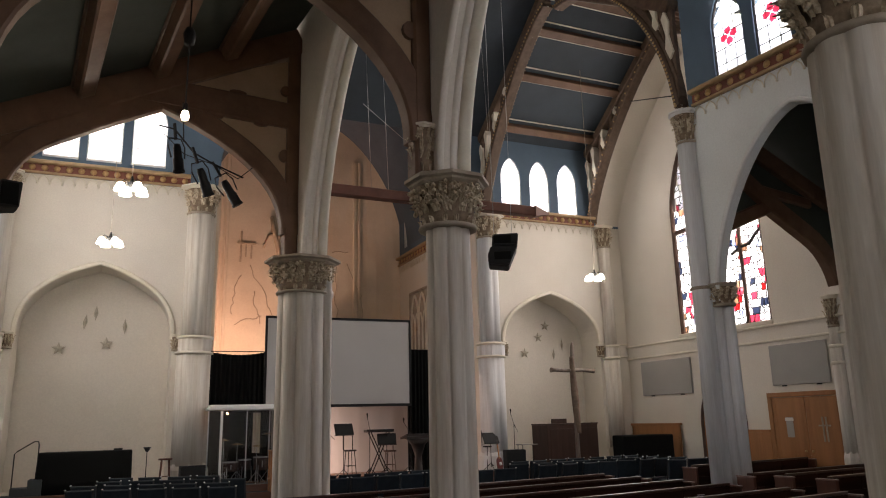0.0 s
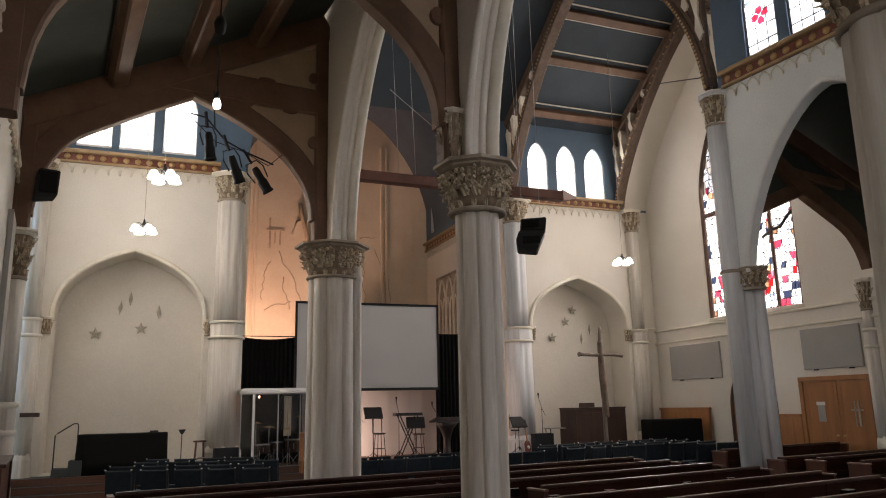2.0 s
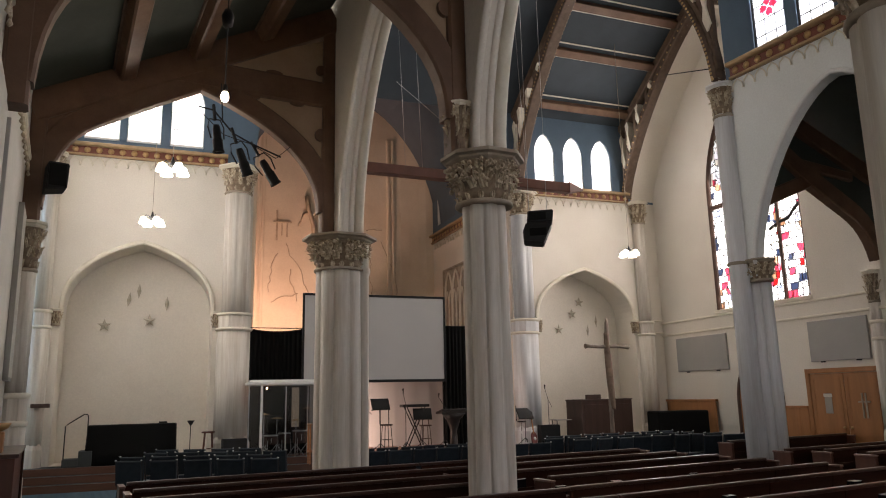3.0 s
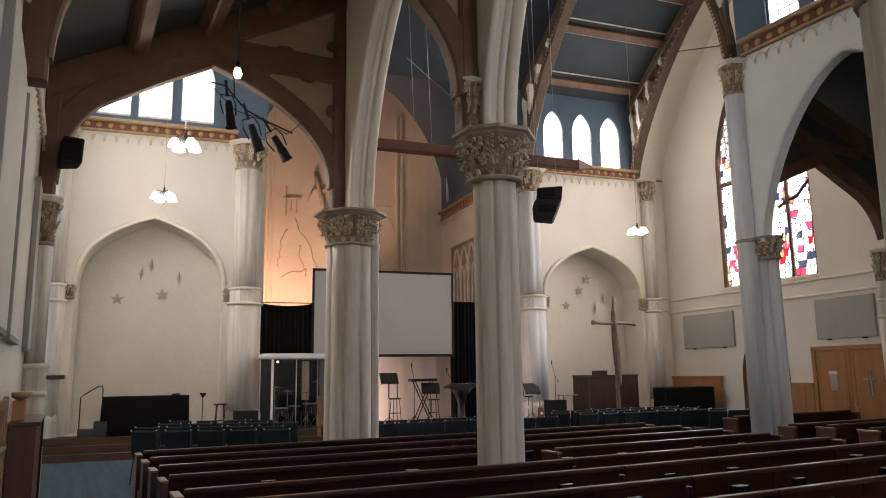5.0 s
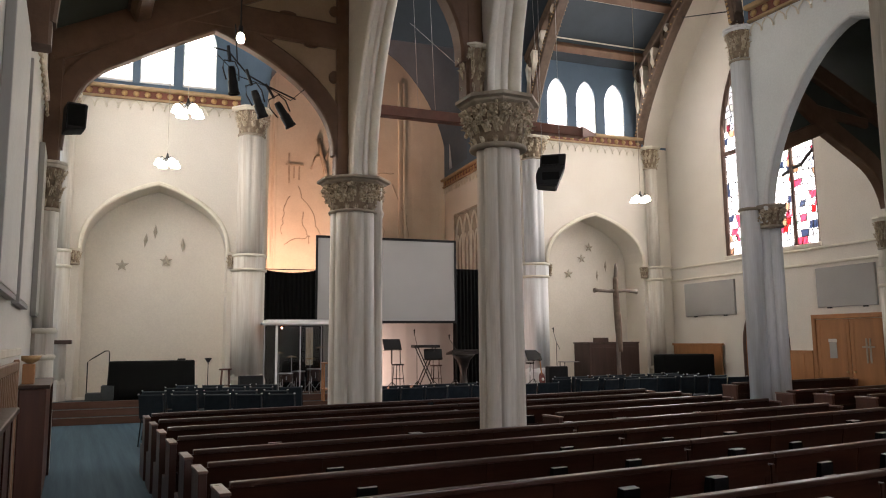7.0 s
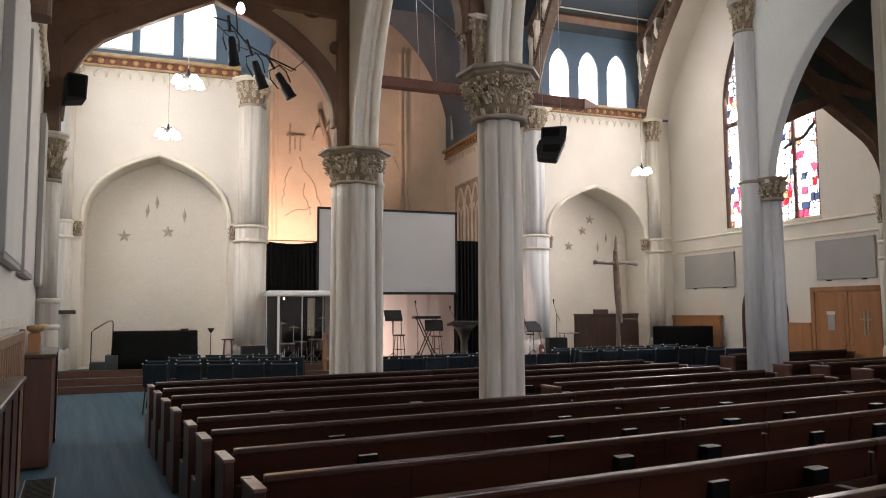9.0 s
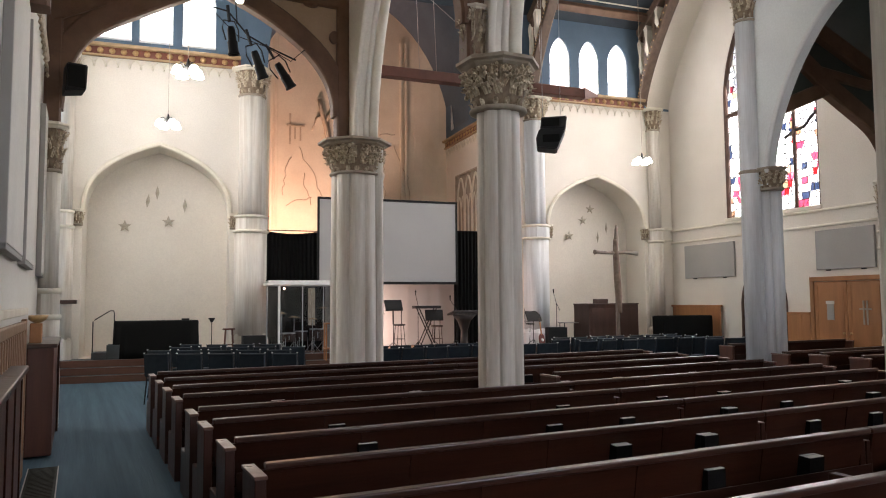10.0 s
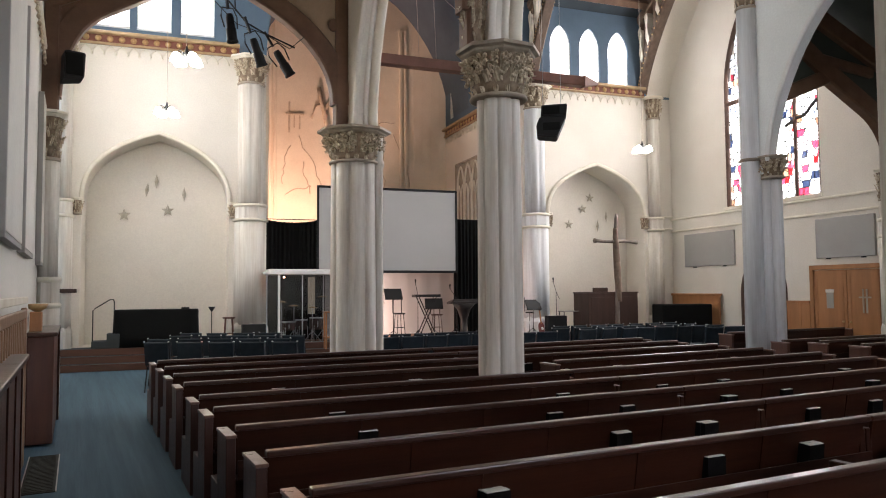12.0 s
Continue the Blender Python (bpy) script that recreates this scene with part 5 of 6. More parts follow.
stage_light(2.22, 12.3, 6.28, 0, -8, 20)
stage_light(2.66, 12.3, 5.93, 10, -26, 10)
stage_light(3.10, 12.3, 5.80, 10, -32, -15)
pipe = thing("lighting_pipe", "dark steel pipe that carries the stage lights", "pipe", None)
part("tube", tube(bmesh.new(), [(1.9, 12.34, 6.82), (2.144, 12.304, 6.775), (2.455, 12.206, 6.377), (2.80, 12.306, 6.27), (3.3, 12.3, 6.1)], 0.015, 8), BLACKMETAL, pipe)
part("hanger", tube(bmesh.new(), [(2.3, 12.34, 6.6), (2.3, 12.6, 7.4)], 0.012, 6), BLACKMETAL, pipe)
part("cable", tube(bmesh.new(), [(1.95, 12.3, 6.7), (2.3, 12.25, 6.35), (2.75, 12.25, 6.25), (3.2, 12.25, 6.05), (3.45, 12.3, 6.3)], 0.008, 5), BLACKMETAL, pipe)

# loudspeakers


def loudspeaker(label, m, w, d, h, wires=0.0):
    t = thing("loudspeaker", label, "loudspeaker", m)
    b = prism(bmesh.new(), [(-w / 2, -h / 2), (w / 2, -h / 2 + 0.06), (w / 2 + 0.03, h / 2), (-w / 2 + 0.03, h / 2)], -d / 2, d / 2)
    bmesh.ops.bevel(b, geom=b.edges[:], offset=0.015, segments=2, affect="EDGES")
    part("cabinet", b, BLACKMETAL, t)
    part("grille", box(bmesh.new(), -w / 2 + 0.04, w / 2 - 0.02, -d / 2 - 0.012, -d / 2 + 0.002, -h / 2 + 0.08, h / 2 - 0.04, 0.005), BLACK, t)
    part("bracket", box(bmesh.new(), -0.05, 0.05, d / 2 - 0.01, d / 2 + 0.08, -0.08, 0.08, 0.005), BLACKMETAL, t)
    if wires:
        for s in (-0.4, 0.4):
            part("wire", tube(bmesh.new(), [(s * w, 0, h / 2), (s * w, 0, h / 2 + wires)], 0.006, 4), BLACKMETAL, t)


loudspeaker("black loudspeaker on the aisle truss post", pose(-0.13, 12.75, 5.42, -8, 0, 12), 0.30, 0.28, 0.48)
ls = thing("hung_loudspeaker", "black two-box loudspeaker cluster hung on wires", "loudspeaker", pose(6.68, 9.5, 4.52, 0, 0, -35))
for poly in ([(-0.175, 0.075), (0.215, 0.075), (0.24, 0.26), (-0.16, 0.25)], [(-0.19, 0.068), (0.21, 0.055), (0.07, -0.265), (-0.235, -0.225), (-0.245, -0.07)]):
    b = prism(bmesh.new(), poly, -0.2, 0.2)
    bmesh.ops.bevel(b, geom=b.edges[:], offset=0.015, segments=2, affect="EDGES")
    c = part("cabinet", b, BLACKMETAL, ls)
    zc = sum(q[1] for q in poly) / len(poly)
    part("grille", box(bmesh.new(), -0.14, 0.12, -0.206, -0.198, zc - 0.06, zc + 0.06, 0.003), BLACK, c)
for s in (-0.14, 0.14):
    part("wire", tube(bmesh.new(), [(s, 0, 0.27), (s, 0, 9.9)], 0.003, 4), CHROME, ls)

# ---- stage things (chancel frame) ----


def stand(name, label, cat, x, y, z0, top, kind, turn=0):
    t = thing(name, label, cat, WF @ pose(x, y, z0, 0, 0, turn))
    h = top - z0
    for i in range(3):
        a = 2 * math.pi * i / 3 + 0.3
        part("leg", tube(bmesh.new(), [(0, 0, 0.22), (0.24 * math.cos(a), 0.24 * math.sin(a), 0.012)], 0.01, 5), BLACKMETAL, t)
    part("pole", tube(bmesh.new(), [(0, 0, 0.1), (0, 0, h * (0.9 if kind == "music" else 0.8))], 0.011, 6), BLACKMETAL, t)
    if kind == "music":
        part("desk", box(bmesh.new(), -0.27, 0.27, -0.012, 0.012, -0.17, 0.17, 0.006, pose(0, 0, h - 0.12, -28, 0, 0)), BLACKMETAL, t)
        part("ledge", box(bmesh.new(), -0.27, 0.27, -0.07, 0.0, h - 0.29, h - 0.275, 0.004), BLACKMETAL, t)
    else:
        part("boom", tube(bmesh.new(), [(-0.22, 0, h * 0.66), (0, 0, h * 0.8), (0.18, 0, h)], 0.008, 5), BLACKMETAL, t)
        part("microphone", lathe(bmesh.new(), [(0.0, 0), (0.014, 0.01), (0.018, 0.08), (0.026, 0.11), (0.024, 0.14), (0, 0.155)], 8, (0.18, 0, h - 0.02)), BLACKMETAL, t)


stand("music_stand", "black folding music stand on the stage", "music stand", 5.95, 20.6, 0.512, 1.92, "music", 5)
stand("music_stand", "black music stand tilted towards the stool", "music stand", 7.25, 20.75, 0.512, 1.62, "music", -10)
stand("music_stand", "black music stand near the wall shaft", "music stand", 10.42, 20.5, 0.5, 1.55, "music", 8)
stand("microphone_stand", "black boom microphone stand", "microphone stand", 5.55, 20.9, 0.512, 2.05, "mic", 160)
stand("microphone_stand", "black microphone stand beside the keyboard", "microphone stand", 6.70, 20.6, 0.512, 2.1, "mic", 95)
stand("microphone_stand", "black microphone stand by the lectern", "microphone stand", 8.05, 21.0, 0.512, 1.95, "mic", 150)
stand("microphone_stand", "black straight microphone stand in the niche", "microphone stand", 11.45, 20.9, 0.5, 2.15, "mic", 90)


def stool(label, x, y, z0, h, r, material, back=0.0, turn=0):
    t = thing("stool", label, "stool", WF @ pose(x, y, z0, 0, 0, turn), "stools")
    part("seat", lathe(bmesh.new(), [(0.0, h - 0.04), (r * 0.95, h - 0.04), (r, h - 0.02), (r * 0.95, h), (0, h)], 16), material, t)
    for i in range(4):
        a = math.pi / 4 + math.pi / 2 * i
        ca, sa = math.cos(a), math.sin(a)
        part("leg", tube(bmesh.new(), [(r * 0.7 * ca, r * 0.7 * sa, h - 0.03), (r * 1.05 * ca, r * 1.05 * sa, 0.0)], 0.022 if material is MAHOGANY else 0.011, 6), material, t)
        b = a + math.pi / 2
        part("rung", tube(bmesh.new(), [(r * 0.9 * ca, r * 0.9 * sa, h * 0.4), (r * 0.9 * math.cos(b), r * 0.9 * math.sin(b), h * 0.4)], 0.008, 5), material, t)
    if back:
        part("backrest", tube(bmesh.new(), [(-r * 0.8, r * 0.8, h), (-r * 0.8, r * 0.9, h + back), (0, r, h + back + 0.05), (r * 0.8, r * 0.9, h + back), (r * 0.8, r * 0.8, h)], 0.014, 6), material, t)


stool("brown wooden bar stool beside the drum booth", 1.35, 20.5, 0.5, 0.72, 0.17, MAHOGANY)
stool("dark tall stool with a bent back on the stage", 6.25, 21.0, 0.512, 0.72, 0.18, BLACKMETAL, 0.5, 10)
stool("dark wooden stool with a back behind the keyboard", 7.5, 21.2, 0.512, 0.66, 0.19, GREYWOOD, 0.42)
stool("dark tall chair by the wall shaft", 10.5, 20.8, 0.5, 0.7, 0.18, BLACKMETAL, 0.45)

k = thing("keyboard", "small electronic keyboard on a crossed stand", "keyboard", WF @ pose(7.05, 20.85, 0.512, 0, 0, 6))
part("body", box(bmesh.new(), -0.42, 0.42, -0.13, 0.13, 1.18, 1.26, 0.012), BLACKMETAL, k)
part("keys", box(bmesh.new(), -0.38, 0.38, -0.12, -0.04, 1.26, 1.272), GREYFELT, k)
for s in (-1, 1):
    for y in (-0.1, 0.1):
        part("leg", tube(bmesh.new(), [(-0.28 * s, y, 0.01), (0.28 * s, y, 1.18)], 0.016, 6), BLACKMETAL, k)

le = thing("lectern", "dark bowl-shaped wooden lectern on a narrow foot", "lectern", WF @ pose(8.15, 20.6, 0.512))
part("foot", lathe(bmesh.new(), [(0.26, 0), (0.26, 0.05), (0.12, 0.1), (0.10, 0.5), (0.2, 0.8), (0.36, 0.98)], 16), BLACKWOOD, le)
part("desk", box(bmesh.new(), -0.45, 0.45, -0.28, 0.28, -0.03, 0.03, 0.012, pose(0, 0, 1.04, -10, 0, 0)), BLACKWOOD, le)
part("ledge", box(bmesh.new(), -0.45, 0.45, -0.31, -0.28, 0.98, 1.05, 0.008), BLACKWOOD, le)

# drum booth
bo = thing("drum_booth", "clear drum booth with a white frame and roof", "drum booth", WF @ pose(2.30, 20.15, 0.5))
for x, y in ((0.0, 0.0), (0.32, 0.0), (0.95, 0.0), (1.75, 0.0), (0.0, 1.2), (1.75, 1.2)):
    w = 0.03 if x == 0.32 else 0.014
    part("post", box(bmesh.new(), x - w, x + w, y - w, y + w, 0.0, 1.86, 0.005), WHITEPAINT if x == 0.32 else CHROME, bo)
part("roof", box(bmesh.new(), -0.05, 1.85, -0.06, 1.3, 1.86, 1.93, 0.012), WHITEPAINT, bo, "white roof board")
part("roof_edge", box(bmesh.new(), 0.05, 1.75, 0.03, 1.2, 1.93, 2.0, 0.012), WHITEPAINT, bo)
PLEX = clear("clear_plastic", (0.86, 0.88, 0.89), 0.93)
for x0, x1 in ((0.03, 0.29), (0.35, 0.92), (0.98, 1.72)):
    p = part("pane", box(bmesh.new(), x0, x1, -0.004, 0.004, 0.03, 1.85), PLEX, bo, "clear plastic pane")
    p.visible_shadow = False
part("back_panel", box(bmesh.new(), -0.02, 1.8, 1.22, 1.26, 0.0, 1.86), BLACK, bo)


def drum(x, y, z, r, h, tilt=0):
    t = thing("drum", "dark shell drum with a pale head and steel rims", "drum", WF @ pose(x, y, z, tilt, 0, 0), "drum kit")
    part("shell", lathe(bmesh.new(), [(r * 0.98, 0), (r, 0.01), (r, h - 0.01), (r * 0.98, h)], 18), GREYWOOD, t)
    part("lug", box(bmesh.new(), -0.012, 0.012, -r - 0.012, -r, h * 0.25, h * 0.75, 0.003), CHROME, t, "bright steel lug")
    part("head", lathe(bmesh.new(), [(0, h), (r * 0.95, h), (r * 0.95, h + 0.006), (0, h + 0.008)], 18), WHITEPAINT, t)
    part("rim", lathe(bmesh.new(), [(r * 0.97, h - 0.01), (r * 1.04, h - 0.01), (r * 1.04, h + 0.02), (r * 0.97, h + 0.02)], 18), CHROME, t)
    for i in range(3):
        a = 2.1 * i
        part("leg", tube(bmesh.new(), [(r * math.cos(a), r * math.sin(a), h * 0.4), (r * 1.1 * math.cos(a), r * 1.1 * math.sin(a), -0.3)], 0.01, 5), CHROME, t)


drum(2.95, 20.75, 0.82, 0.2, 0.22)
drum(3.35, 20.95, 0.82, 0.17, 0.26)
drum(3.75, 20.8, 0.82, 0.2, 0.32)


def cymbal(x, y, h, r):
    t = thing("cymbal_stand", "brass cymbal on a steel tripod stand", "cymbal", WF @ pose(x, y, 0.5), "drum kit")
    part("cymbal", lathe(bmesh.new(), [(0.0, h + 0.02), (0.03, h + 0.015), (r, h - 0.02), (r, h - 0.024), (0.03, h + 0.01)], 18), GOLD, t)
    part("pole", tube(bmesh.new(), [(0, 0, 0.1), (0, 0, h + 0.04)], 0.01, 6), CHROME, t)
    for i in range(3):
        a = 2.1 * i + 0.3
        part("leg", tube(bmesh.new(), [(0, 0, 0.3), (0.25 * math.cos(a), 0.25 * math.sin(a), 0.01)], 0.009, 5), CHROME, t)


for x, y, h, r in ((2.75, 20.6, 1.12, 0.14), (3.15, 21.0, 1.0, 0.16), (3.6, 20.6, 0.95, 0.14), (3.95, 20.9, 1.25, 0.15)):
    cymbal(x, y, h, r)
rk = thing("wooden_stand", "pale wooden equipment stand beside the booth", "stand", WF @ pose(4.0, 19.95, 0.33))
for x in (-0.16, 0.16):
    for y in (-0.14, 0.14):
        part("leg", box(bmesh.new(), x - 0.02, x + 0.02, y - 0.02, y + 0.02, 0.0, 1.0, 0.004), OAK, rk)
for z in (0.3, 0.98):
    part("shelf", box(bmesh.new(), -0.2, 0.2, -0.18, 0.18, z, z + 0.03, 0.006), OAK, rk)

gt = thing("electric_guitar", "red and white electric guitar leaning on its stand", "guitar", WF @ pose(10.52, 20.1, 0.5, -12, 0, 6) @ Matrix.Scale(0.8, 4))
REDPAINT = mat("red_lacquer", (0.17, 0.045, 0.038), 0.3, second=(0.10, 0.025, 0.022), scale=5, amount=0.5)
b = bmesh.new()
rings(b, [[(q * (0.17 + 0.03 * math.cos(2 * a)) * math.cos(a) * (0.82 + 0.18 * math.cos(2 * a + math.pi)), y, 0.27 + q * 0.24 * math.sin(a)) for a in (2 * math.pi * n / 28 for n in range(28))] for y, q in ((-0.025, 0.94), (-0.018, 1.0), (0.018, 1.0), (0.025, 0.94))])
part("body", b, REDPAINT, gt, "red lacquered body")
part("pickguard", lathe(bmesh.new(), [(0.0, 0.0), (0.06, 0.0), (0.06, 0.005), (0.0, 0.005)], 16), WHITEPAINT, gt, "white plate", pose(0.02, -0.025, 0.26, 90, 0, 0))
part("neck", box(bmesh.new(), -0.025, 0.025, -0.032, -0.008, 0.44, 0.95, 0.006), OAK, gt)
part("headstock", box(bmesh.new(), -0.04, 0.04, -0.026, -0.010, 0.95, 1.10, 0.008), BLACKWOOD, gt)
part("stand_leg", tube(bmesh.new(), [(-0.14, 0.02, 0.0), (0, 0.1, 0.5), (0.14, 0.02, 0.0)], 0.01, 6), BLACKMETAL, gt)
hc = thing("hanging_cloth", "narrow pale cloth hanging inside the drum booth", "cloth", WF @ pose(3.62, 20.9, 0.5))
b = bmesh.new()
rings(b, [[(-0.10 + 0.2 * n / 14, 0.018 * math.sin(n * 1.3) + (0.012 if side else 0.0), z) for n in range(15)] for side in (0,) for z in (0.75, 1.2, 1.8)], closed=False, cap=False)
part("cloth", b, WARMSTONE, hc)
part("rail", tube(bmesh.new(), [(-0.14, 0.0, 1.81), (0.14, 0.0, 1.81)], 0.012, 6), BLACKMETAL, hc)
part("post", tube(bmesh.new(), [(0.13, 0.0, 0.0), (0.13, 0.0, 1.82)], 0.014, 6), BLACKMETAL, hc)
cl = thing("clip_lamp", "small lit clip lamp under the booth roof", "lamp", WF @ pose(2.78, 20.35, 2.28))
part("bulb", lathe(bmesh.new(), [(0.0, -0.025), (0.018, -0.018), (0.022, 0.0), (0.015, 0.03)], 10), glow("orange_bulb", (1.0, 0.42, 0.22), 10.0), cl, "glowing orange bulb")
part("socket", lathe(bmesh.new(), [(0.02, 0.03), (0.025, 0.08)], 8), BLACKMETAL, cl)

# left niche: draped table, handrail, small steps, floor lamp, monitor
tb = thing("draped_table", "long table under a black floor-length cloth", "table", WF @ pose(-0.45, 20.75, 0.5))
b = bmesh.new()
loops = []
for z, g in ((0.0, 1.03), (0.3, 1.015), (0.8, 1.0), (0.93, 1.0), (0.95, 0.985)):
    lp = []
    for i in range(80):
        a = 2 * math.pi * i / 80
        c, s = math.cos(a), math.sin(a)
        x = math.copysign(abs(c) ** 0.25, c) * 1.03 * g
        y = math.copysign(abs(s) ** 0.25, s) * 0.38 * g
        q = 0.018 * math.sin(i * 2.7) * (1 - z / 0.95)
        lp.append((x * (1 + q), y * (1 + 2 * q), z))
    loops.append(lp)
rings(b, loops)
part("cloth", b, BLACK, tb)
bx = thing("small_case", "small black case lying on the draped table", "case", WF @ pose(0.25, 20.7, 1.45))
part("body", box(bmesh.new(), -0.1, 0.1, -0.07, 0.07, 0.0, 0.05, 0.008), BLACKMETAL, bx)
hr = thing("handrail", "thin bent steel handrail at the small steps", "handrail", WF @ pose(0, 20.45, 0.5))
part("rail", tube(bmesh.new(), [(-1.95, 0, 0.0), (-1.95, 0, 0.95), (-1.9, 0, 1.0), (-1.56, 0, 1.22), (-1.48, 0, 1.22), (-1.46, 0, 1.15), (-1.46, 0, 0.0)], 0.014, 8), BLACKMETAL, hr)
sp = thing("portable_steps", "two small carpeted portable steps", "steps", WF @ pose(-1.62, 20.6, 0.5))
part("lower_step", box(bmesh.new(), -0.35, 0.0, -0.25, 0.25, 0.0, 0.18, 0.01), STAGE, sp)
part("upper_step", box(bmesh.new(), 0.0, 0.3, -0.25, 0.25, 0.0, 0.36, 0.01), STAGE, sp)
fl = thing("floor_lamp", "thin black uplighter floor lamp", "lamp", WF @ pose(0.92, 20.75, 0.5))
part("pole", tube(bmesh.new(), [(0, 0, 0.02), (0, 0, 0.9)], 0.012, 6), BLACKMETAL, fl)
part("shade", lathe(bmesh.new(), [(0.02, 0.88), (0.05, 0.92), (0.095, 1.0), (0.09, 1.0)], 12), BLACKMETAL, fl)
part("base", lathe(bmesh.new(), [(0.12, 0), (0.12, 0.015), (0.02, 0.03)], 14), BLACKMETAL, fl)


def amp(label, x, y, z, w, d, h, turn=0, tilt=0):
    t = thing("stage_monitor", label, "loudspeaker", WF @ pose(x, y, z, 0, 0, turn), "stage monitors")
    b = bmesh.new()
    prism(b, [(-w / 2, 0), (w / 2, 0), (w / 2, h), (-w / 2, h)], -d / 2, d / 2)
    for v in b.verts:
        if v.co.z > 0.01 and v.co.y < 0:
            v.co.y += d * tilt
    bmesh.ops.bevel(b, geom=b.edges[:], offset=0.012, segments=2, affect="EDGES")
    part("cabinet", b, BLACKMETAL, t)
    part("grille", box(bmesh.new(), -w / 2 + 0.03, w / 2 - 0.03, -d / 2 - 0.006, -d / 2 + 0.004, 0.03, 0.12, 0.003), BLACK, t)


amp("black wedge monitor speaker on the stage", 2.0, 20.35, 0.5, 0.62, 0.4, 0.52, 5, 0.3)
amp("black guitar amplifier beside the niche", 11.1, 20.3, 0.5, 0.62, 0.3, 0.58, -6)

# right niche: cross, wooden consoles, covered piano
cr = thing("draped_cross", "tall rough wooden cross draped with a brown cloth", "cross", WF @ pose(12.42, 18.9, 0))
part("post", rings(bmesh.new(), [[(w * math.cos(a) + 0.012 * math.sin(5 * z), w * math.sin(a), z) for a in (2 * math.pi * q / 10 for q in range(10))] for z, w in ((0.1, 0.08), (1.2, 0.06), (2.4, 0.055), (3.2, 0.06), (3.6, 0.07), (4.0, 0.055), (4.15, 0.03))]), DRIFT, cr)
part("arm", rings(bmesh.new(), [[(x, w * math.cos(a), 3.32 + 0.012 * math.sin(7 * x) + w * math.sin(a)) for a in (2 * math.pi * q / 10 for q in range(10))] for x, w in ((-0.76, 0.075), (-0.66, 0.055), (-0.3, 0.045), (0.0, 0.06), (0.3, 0.045), (0.62, 0.055), (0.72, 0.075))]), DRIFT, cr)
b = bmesh.new()
lp = []
for i in range(26):
    t = i / 25
    z = 3.72 - 2.2 * t
    w = 0.045 + 0.05 * math.sin(math.pi * t) + 0.02 * t
    lp.append([(-0.05 + 0.10 * t + w * math.cos(a) * (1 + 0.12 * math.sin(5 * a + 3 * t)), -0.02 + 0.09 * math.sin(a), z) for a in (2 * math.pi * q / 18 for q in range(18))])
rings(b, lp)
part("cloth", b, PLUM, cr, "brown draped cloth")
part("foot", lathe(bmesh.new(), [(0.38, 0), (0.36, 0.1), (0.22, 0.16), (0.1, 0.2)], 14), ABACUS, cr)


def console(label, x0, x1, y, h, d, turn=0):
    c = thing("console", label, "cabinet", WF @ pose((x0 + x1) / 2, y, 0.5, 0, 0, turn), "dark consoles")
    w = x1 - x0
    part("body", box(bmesh.new(), -w / 2, w / 2, -d / 2, d / 2, 0, h - 0.04, 0.012), GREYWOOD, c)
    part("top", box(bmesh.new(), -w / 2 - 0.02, w / 2 + 0.02, -d / 2 - 0.02, d / 2 + 0.02, h - 0.04, h, 0.01), GREYWOOD, c)
    part("panel", box(bmesh.new(), -w / 2 + 0.1, w / 2 - 0.1, -d / 2 - 0.012, -d / 2 + 0.004, 0.12, h - 0.16, 0.008), GREYWOOD, c)


console("dark walnut organ console with a panelled back", 12.1, 13.25, 20.6, 1.3, 0.7, 12)
console("dark walnut cabinet beside the cross", 13.45, 14.25, 20.75, 1.3, 0.5, 0)
sh = thing("music_desk", "small dark desk on top of the organ console", "music desk", WF @ pose(12.9, 20.65, 1.8))
part("board", box(bmesh.new(), -0.25, 0.3, -0.02, 0.02, 0.0, 0.14, 0.008), GREYWOOD, sh)
pn = thing("covered_piano", "upright piano under a fitted black cover", "piano", WF @ pose(14.62, 18.75, 0, 0, 0, -4))
b = box(bmesh.new(), -0.86, 0.86, -0.32, 0.32, 0.03, 1.42, 0.04)
part("cover", b, BLACK, pn)
for x in (-0.75, 0.75):
    part("caster", lathe(bmesh.new(), [(0.03, 0), (0.03, 0.05)], 8, (x, -0.2, 0)), BLACKMETAL, pn)
ts = thing("side_table", "small dark folding table in the niche", "table", WF @ pose(11.85, 20.8, 0.5))
part("top", box(bmesh.new(), -0.3, 0.3, -0.2, 0.2, 0.68, 0.71, 0.006), GREYFELT, ts)
for s in (-1, 1):
    part("leg", tube(bmesh.new(), [(0.26 * s, -0.15, 0), (0.26 * s, -0.15, 0.68)], 0.014, 6), BLACKMETAL, ts)
    part("leg", tube(bmesh.new(), [(0.26 * s, 0.15, 0), (0.26 * s, 0.15, 0.68)], 0.014, 6), BLACKMETAL, ts)
shf = thing("wall_shelf", "short dark shelf on the wall shaft", "shelf", WF @ pose(-2.55, 20.62, 1.95))
part("board", box(bmesh.new(), -0.2, 0.2, -0.1, 0.12, -0.05, 0.05, 0.01), GREYWOOD, shf)

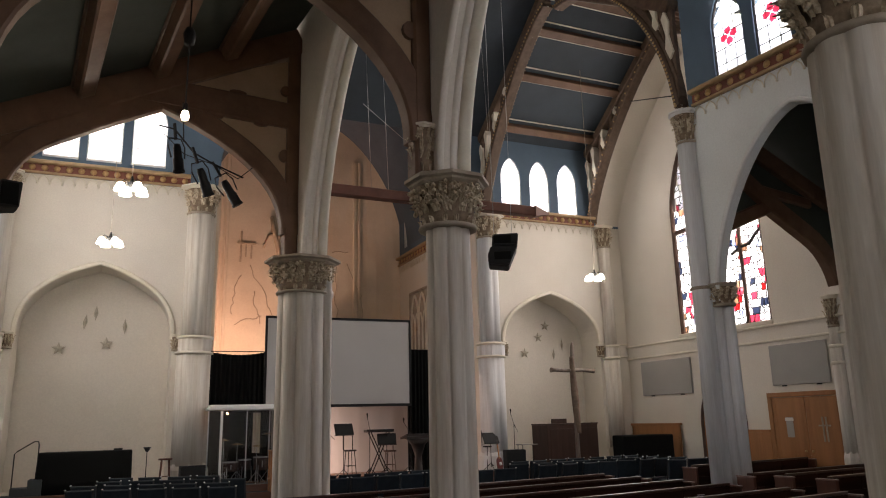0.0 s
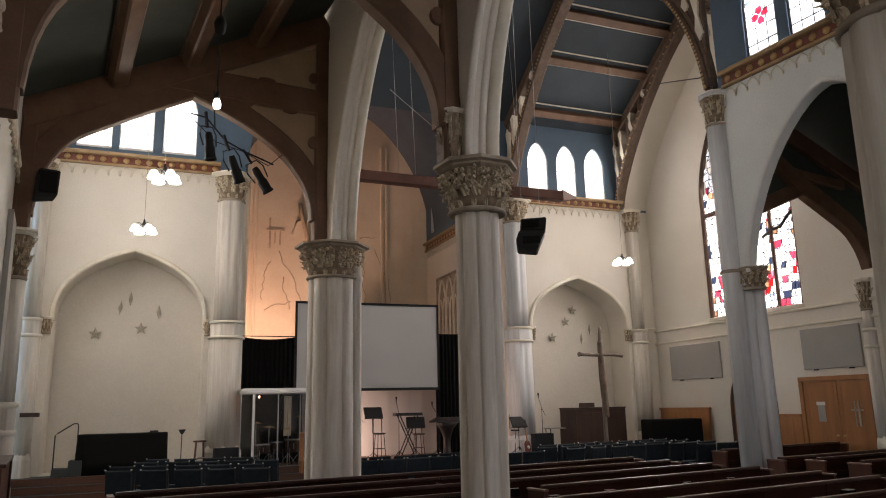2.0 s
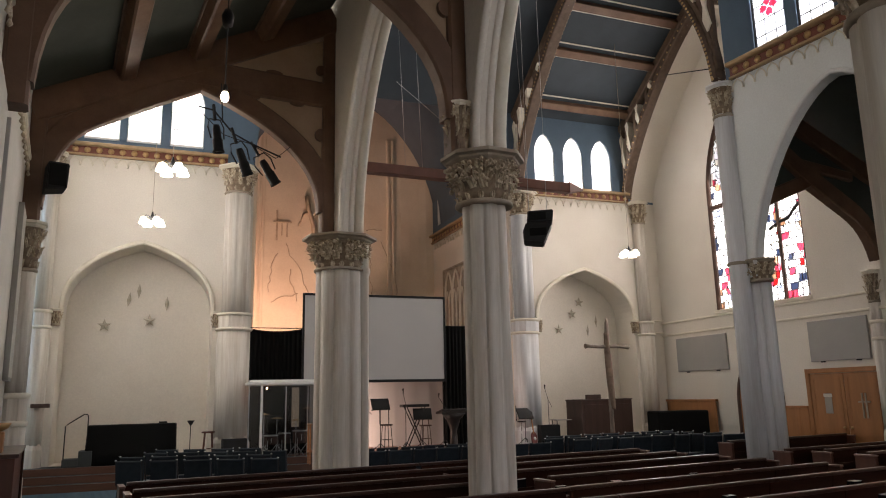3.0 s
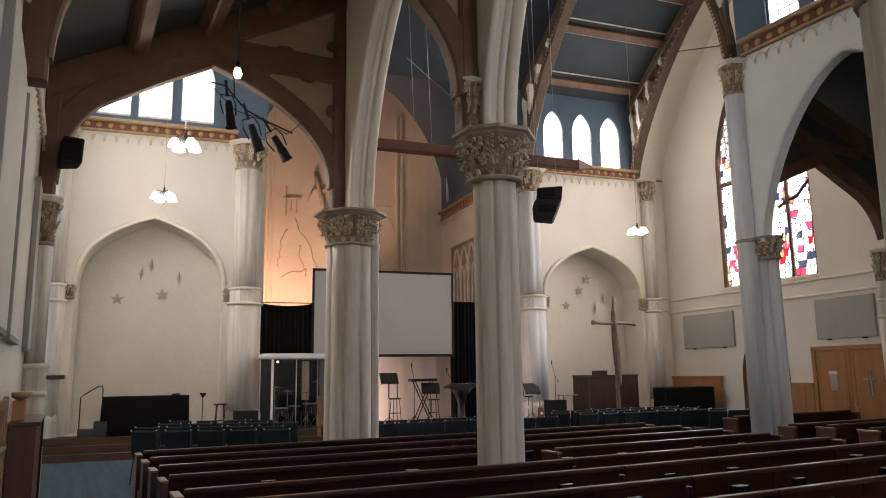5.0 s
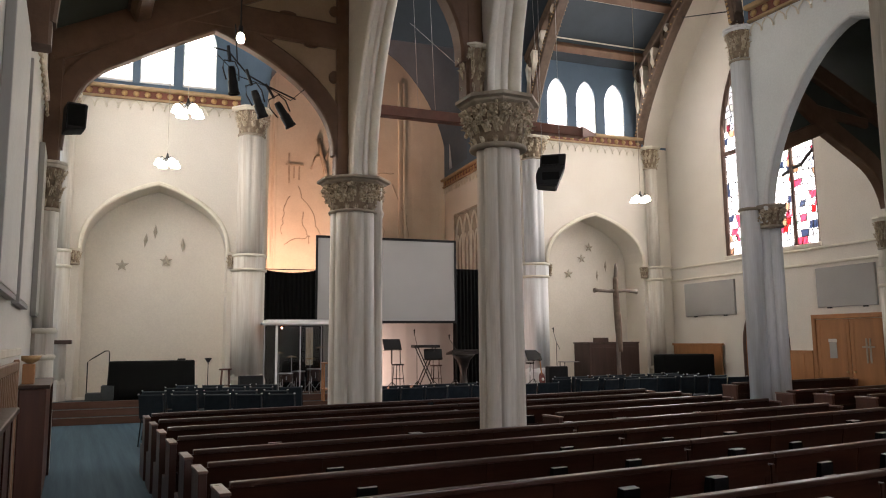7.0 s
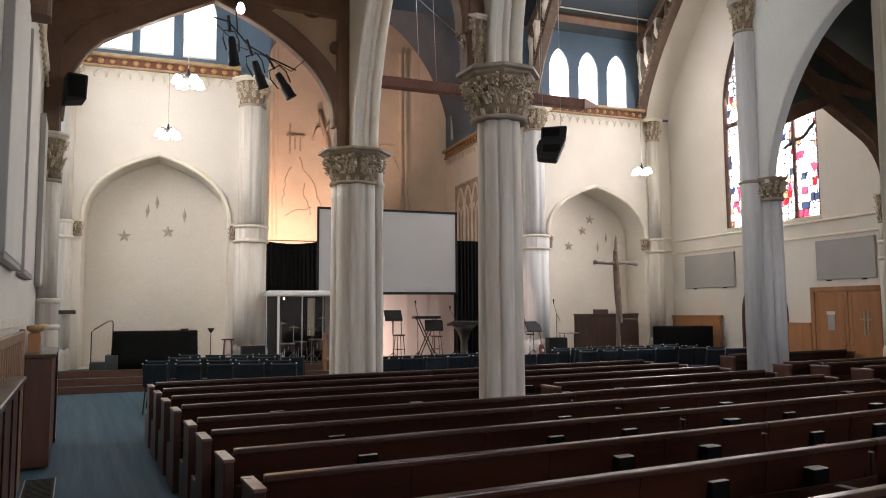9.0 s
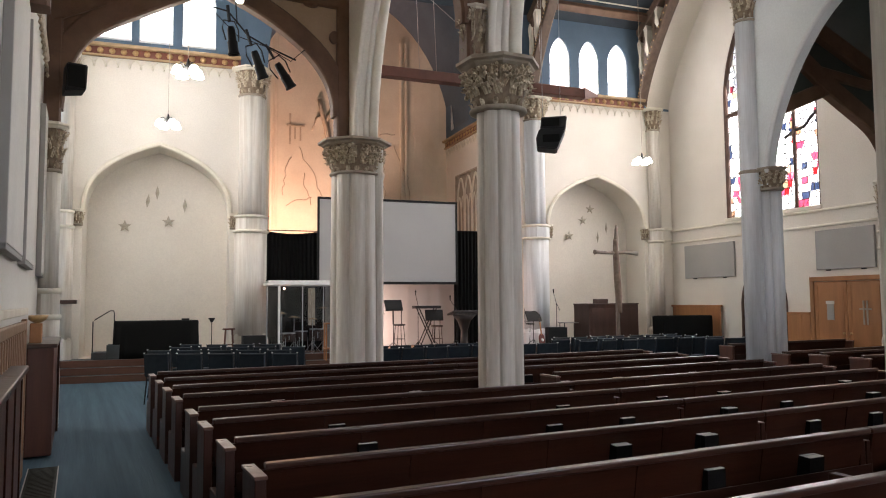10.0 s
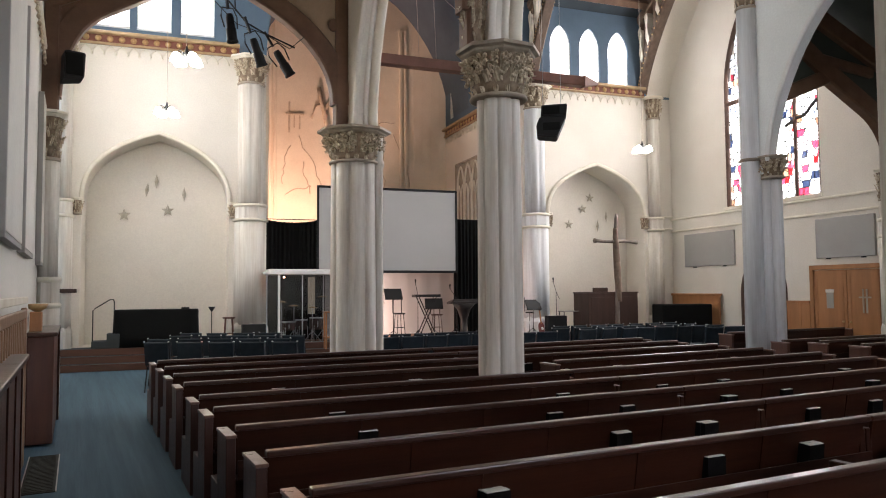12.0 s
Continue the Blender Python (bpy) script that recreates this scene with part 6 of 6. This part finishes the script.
# ---- left aisle wall: acoustic panels, partitions, grille ----
for y0, y1 in ((12.1, 15.6), (8.5, 10.05), (6.2, 8.0)):
    p = tagged(thing("acoustic_panel", "tall white acoustic panel with dark edges on the aisle wall", "wall panel"), "", "", "aisle panels")
    part("board", box(bmesh.new(), -0.545, -0.47, y0 + 0.03, y1 - 0.03, 2.36, 4.82, 0.008), PALE, p)
    part("edge", box(bmesh.new(), -0.547, -0.475, y0, y0 + 0.03, 2.33, 4.85, 0.004), GREYFELT, p)
    part("edge", box(bmesh.new(), -0.547, -0.475, y0, y1, 2.31, 2.355, 0.004), GREYFELT, p)
struct("baseboard", box(bmesh.new(), -0.55, -0.51, -6.9, 10.0, 1.78, 1.86, 0.01), TRIM, "cream rail along the aisle wall")
fr = struct("trim_fringe", moulding(bmesh.new(), [(-0.53, 2.0, 5.75), (-0.53, 12.9, 5.75)], 0.05, (1, 0, 0)), TRIM, "cream moulding along the aisle wall")
b = bmesh.new()
for i in range(40):
    y = 2.2 + 0.27 * i
    tube(b, [(-0.52, y, 5.72), (-0.5, y + 0.03, 5.55), (-0.5, y + 0.1, 5.47)], 0.02, 5)
    lathe(b, [(0.006, 0), (0.03, 0.03), (0.012, 0.08)], 6, (-0.5, y + 0.02, 5.42))
tagged(struct("fringe", b, CAPITAL, "carved corbel fringe along the aisle wall"), kind="stuff")
bx = thing("wooden_partition", "dark red-brown wooden partition standing in the aisle", "partition", pose(0, 0, 0))
part("body", box(bmesh.new(), -0.54, -0.24, 10.45, 12.6, 0.03, 1.36, 0.012), MAHOGANY, bx)
part("top_board", box(bmesh.new(), -0.55, -0.20, 10.40, 12.65, 1.36, 1.41, 0.012), PEWCAP, bx)
part("corner_post", box(bmesh.new(), -0.25, -0.21, 12.56, 12.64, 0.0, 1.36, 0.006), PEW, bx)
nb = thing("aisle_partition", "grooved dark wooden partition with a sloping top board", "partition", pose(0, 0, 0))
part("body", box(bmesh.new(), -0.53, -0.40, 3.2, 7.4, 0.0, 1.32, 0.01), PEWEND, nb)
part("top_board", box(bmesh.new(), -0.54, -0.36, 3.15, 7.45, 1.32, 1.37, 0.012), PEWCAP, nb)
for i in range(6):
    part("groove_strip", box(bmesh.new(), -0.402, -0.388, 3.5 + 0.72 * i, 3.53 + 0.72 * i, 0.05, 1.3, 0.003), PEW, nb)
ok = thing("oak_rail", "aged brown oak railing with slender upright slats", "railing", pose(0, 0, 0))
part("top_rail", box(bmesh.new(), -0.545, -0.49, 6.0, 9.4, 1.62, 1.72, 0.015), RAILOAK, ok)
part("bottom_rail", box(bmesh.new(), -0.54, -0.49, 6.0, 9.4, 1.1, 1.2, 0.012), RAILOAK, ok)
part("lower_panel", box(bmesh.new(), -0.54, -0.495, 6.0, 9.4, 0.0, 1.1, 0.006), RAILOAK, ok)
for i in range(15):
    part("slat", box(bmesh.new(), -0.54, -0.495, 6.05 + 0.235 * i, 6.12 + 0.235 * i, 1.2, 1.62, 0.012), RAILOAK, ok)
part("end_post", box(bmesh.new(), -0.545, -0.49, 9.36, 9.46, 0, 1.74, 0.012), RAILOAK, ok)
ds = thing("offering_dish", "shallow polished brass dish on an oak stand", "dish", pose(-0.45, 10.85, 0))
part("stand", box(bmesh.new(), -0.08, 0.06, -0.12, 0.12, 1.41, 1.66, 0.012), OAK, ds)
part("bowl", lathe(bmesh.new(), [(0.03, 1.66), (0.10, 1.70), (0.13, 1.76), (0.12, 1.76), (0.08, 1.72)], 16), GOLD, ds)
gr = thing("floor_grille", "dark cast-iron floor grille in the carpet", "grille", pose(-0.30, 8.95, 0))
part("frame", box(bmesh.new(), -0.15, 0.15, -0.9, 0.9, 0.0, 0.008), IRON, gr)
for x in (-0.16, 0.15):
    part("edge_strip", box(bmesh.new(), x, x + 0.012, -0.9, 0.9, 0.0, 0.012), GREYFELT, gr, "pale metal edging")
part("grating", box(bmesh.new(), -0.13, 0.13, -0.88, 0.88, 0.008, 0.011), IRON, gr)
for i in range(28):
    part("slat", box(bmesh.new(), -0.125, 0.125, -0.86 + 0.063 * i, -0.84 + 0.063 * i, 0.011, 0.015), IRON, gr)
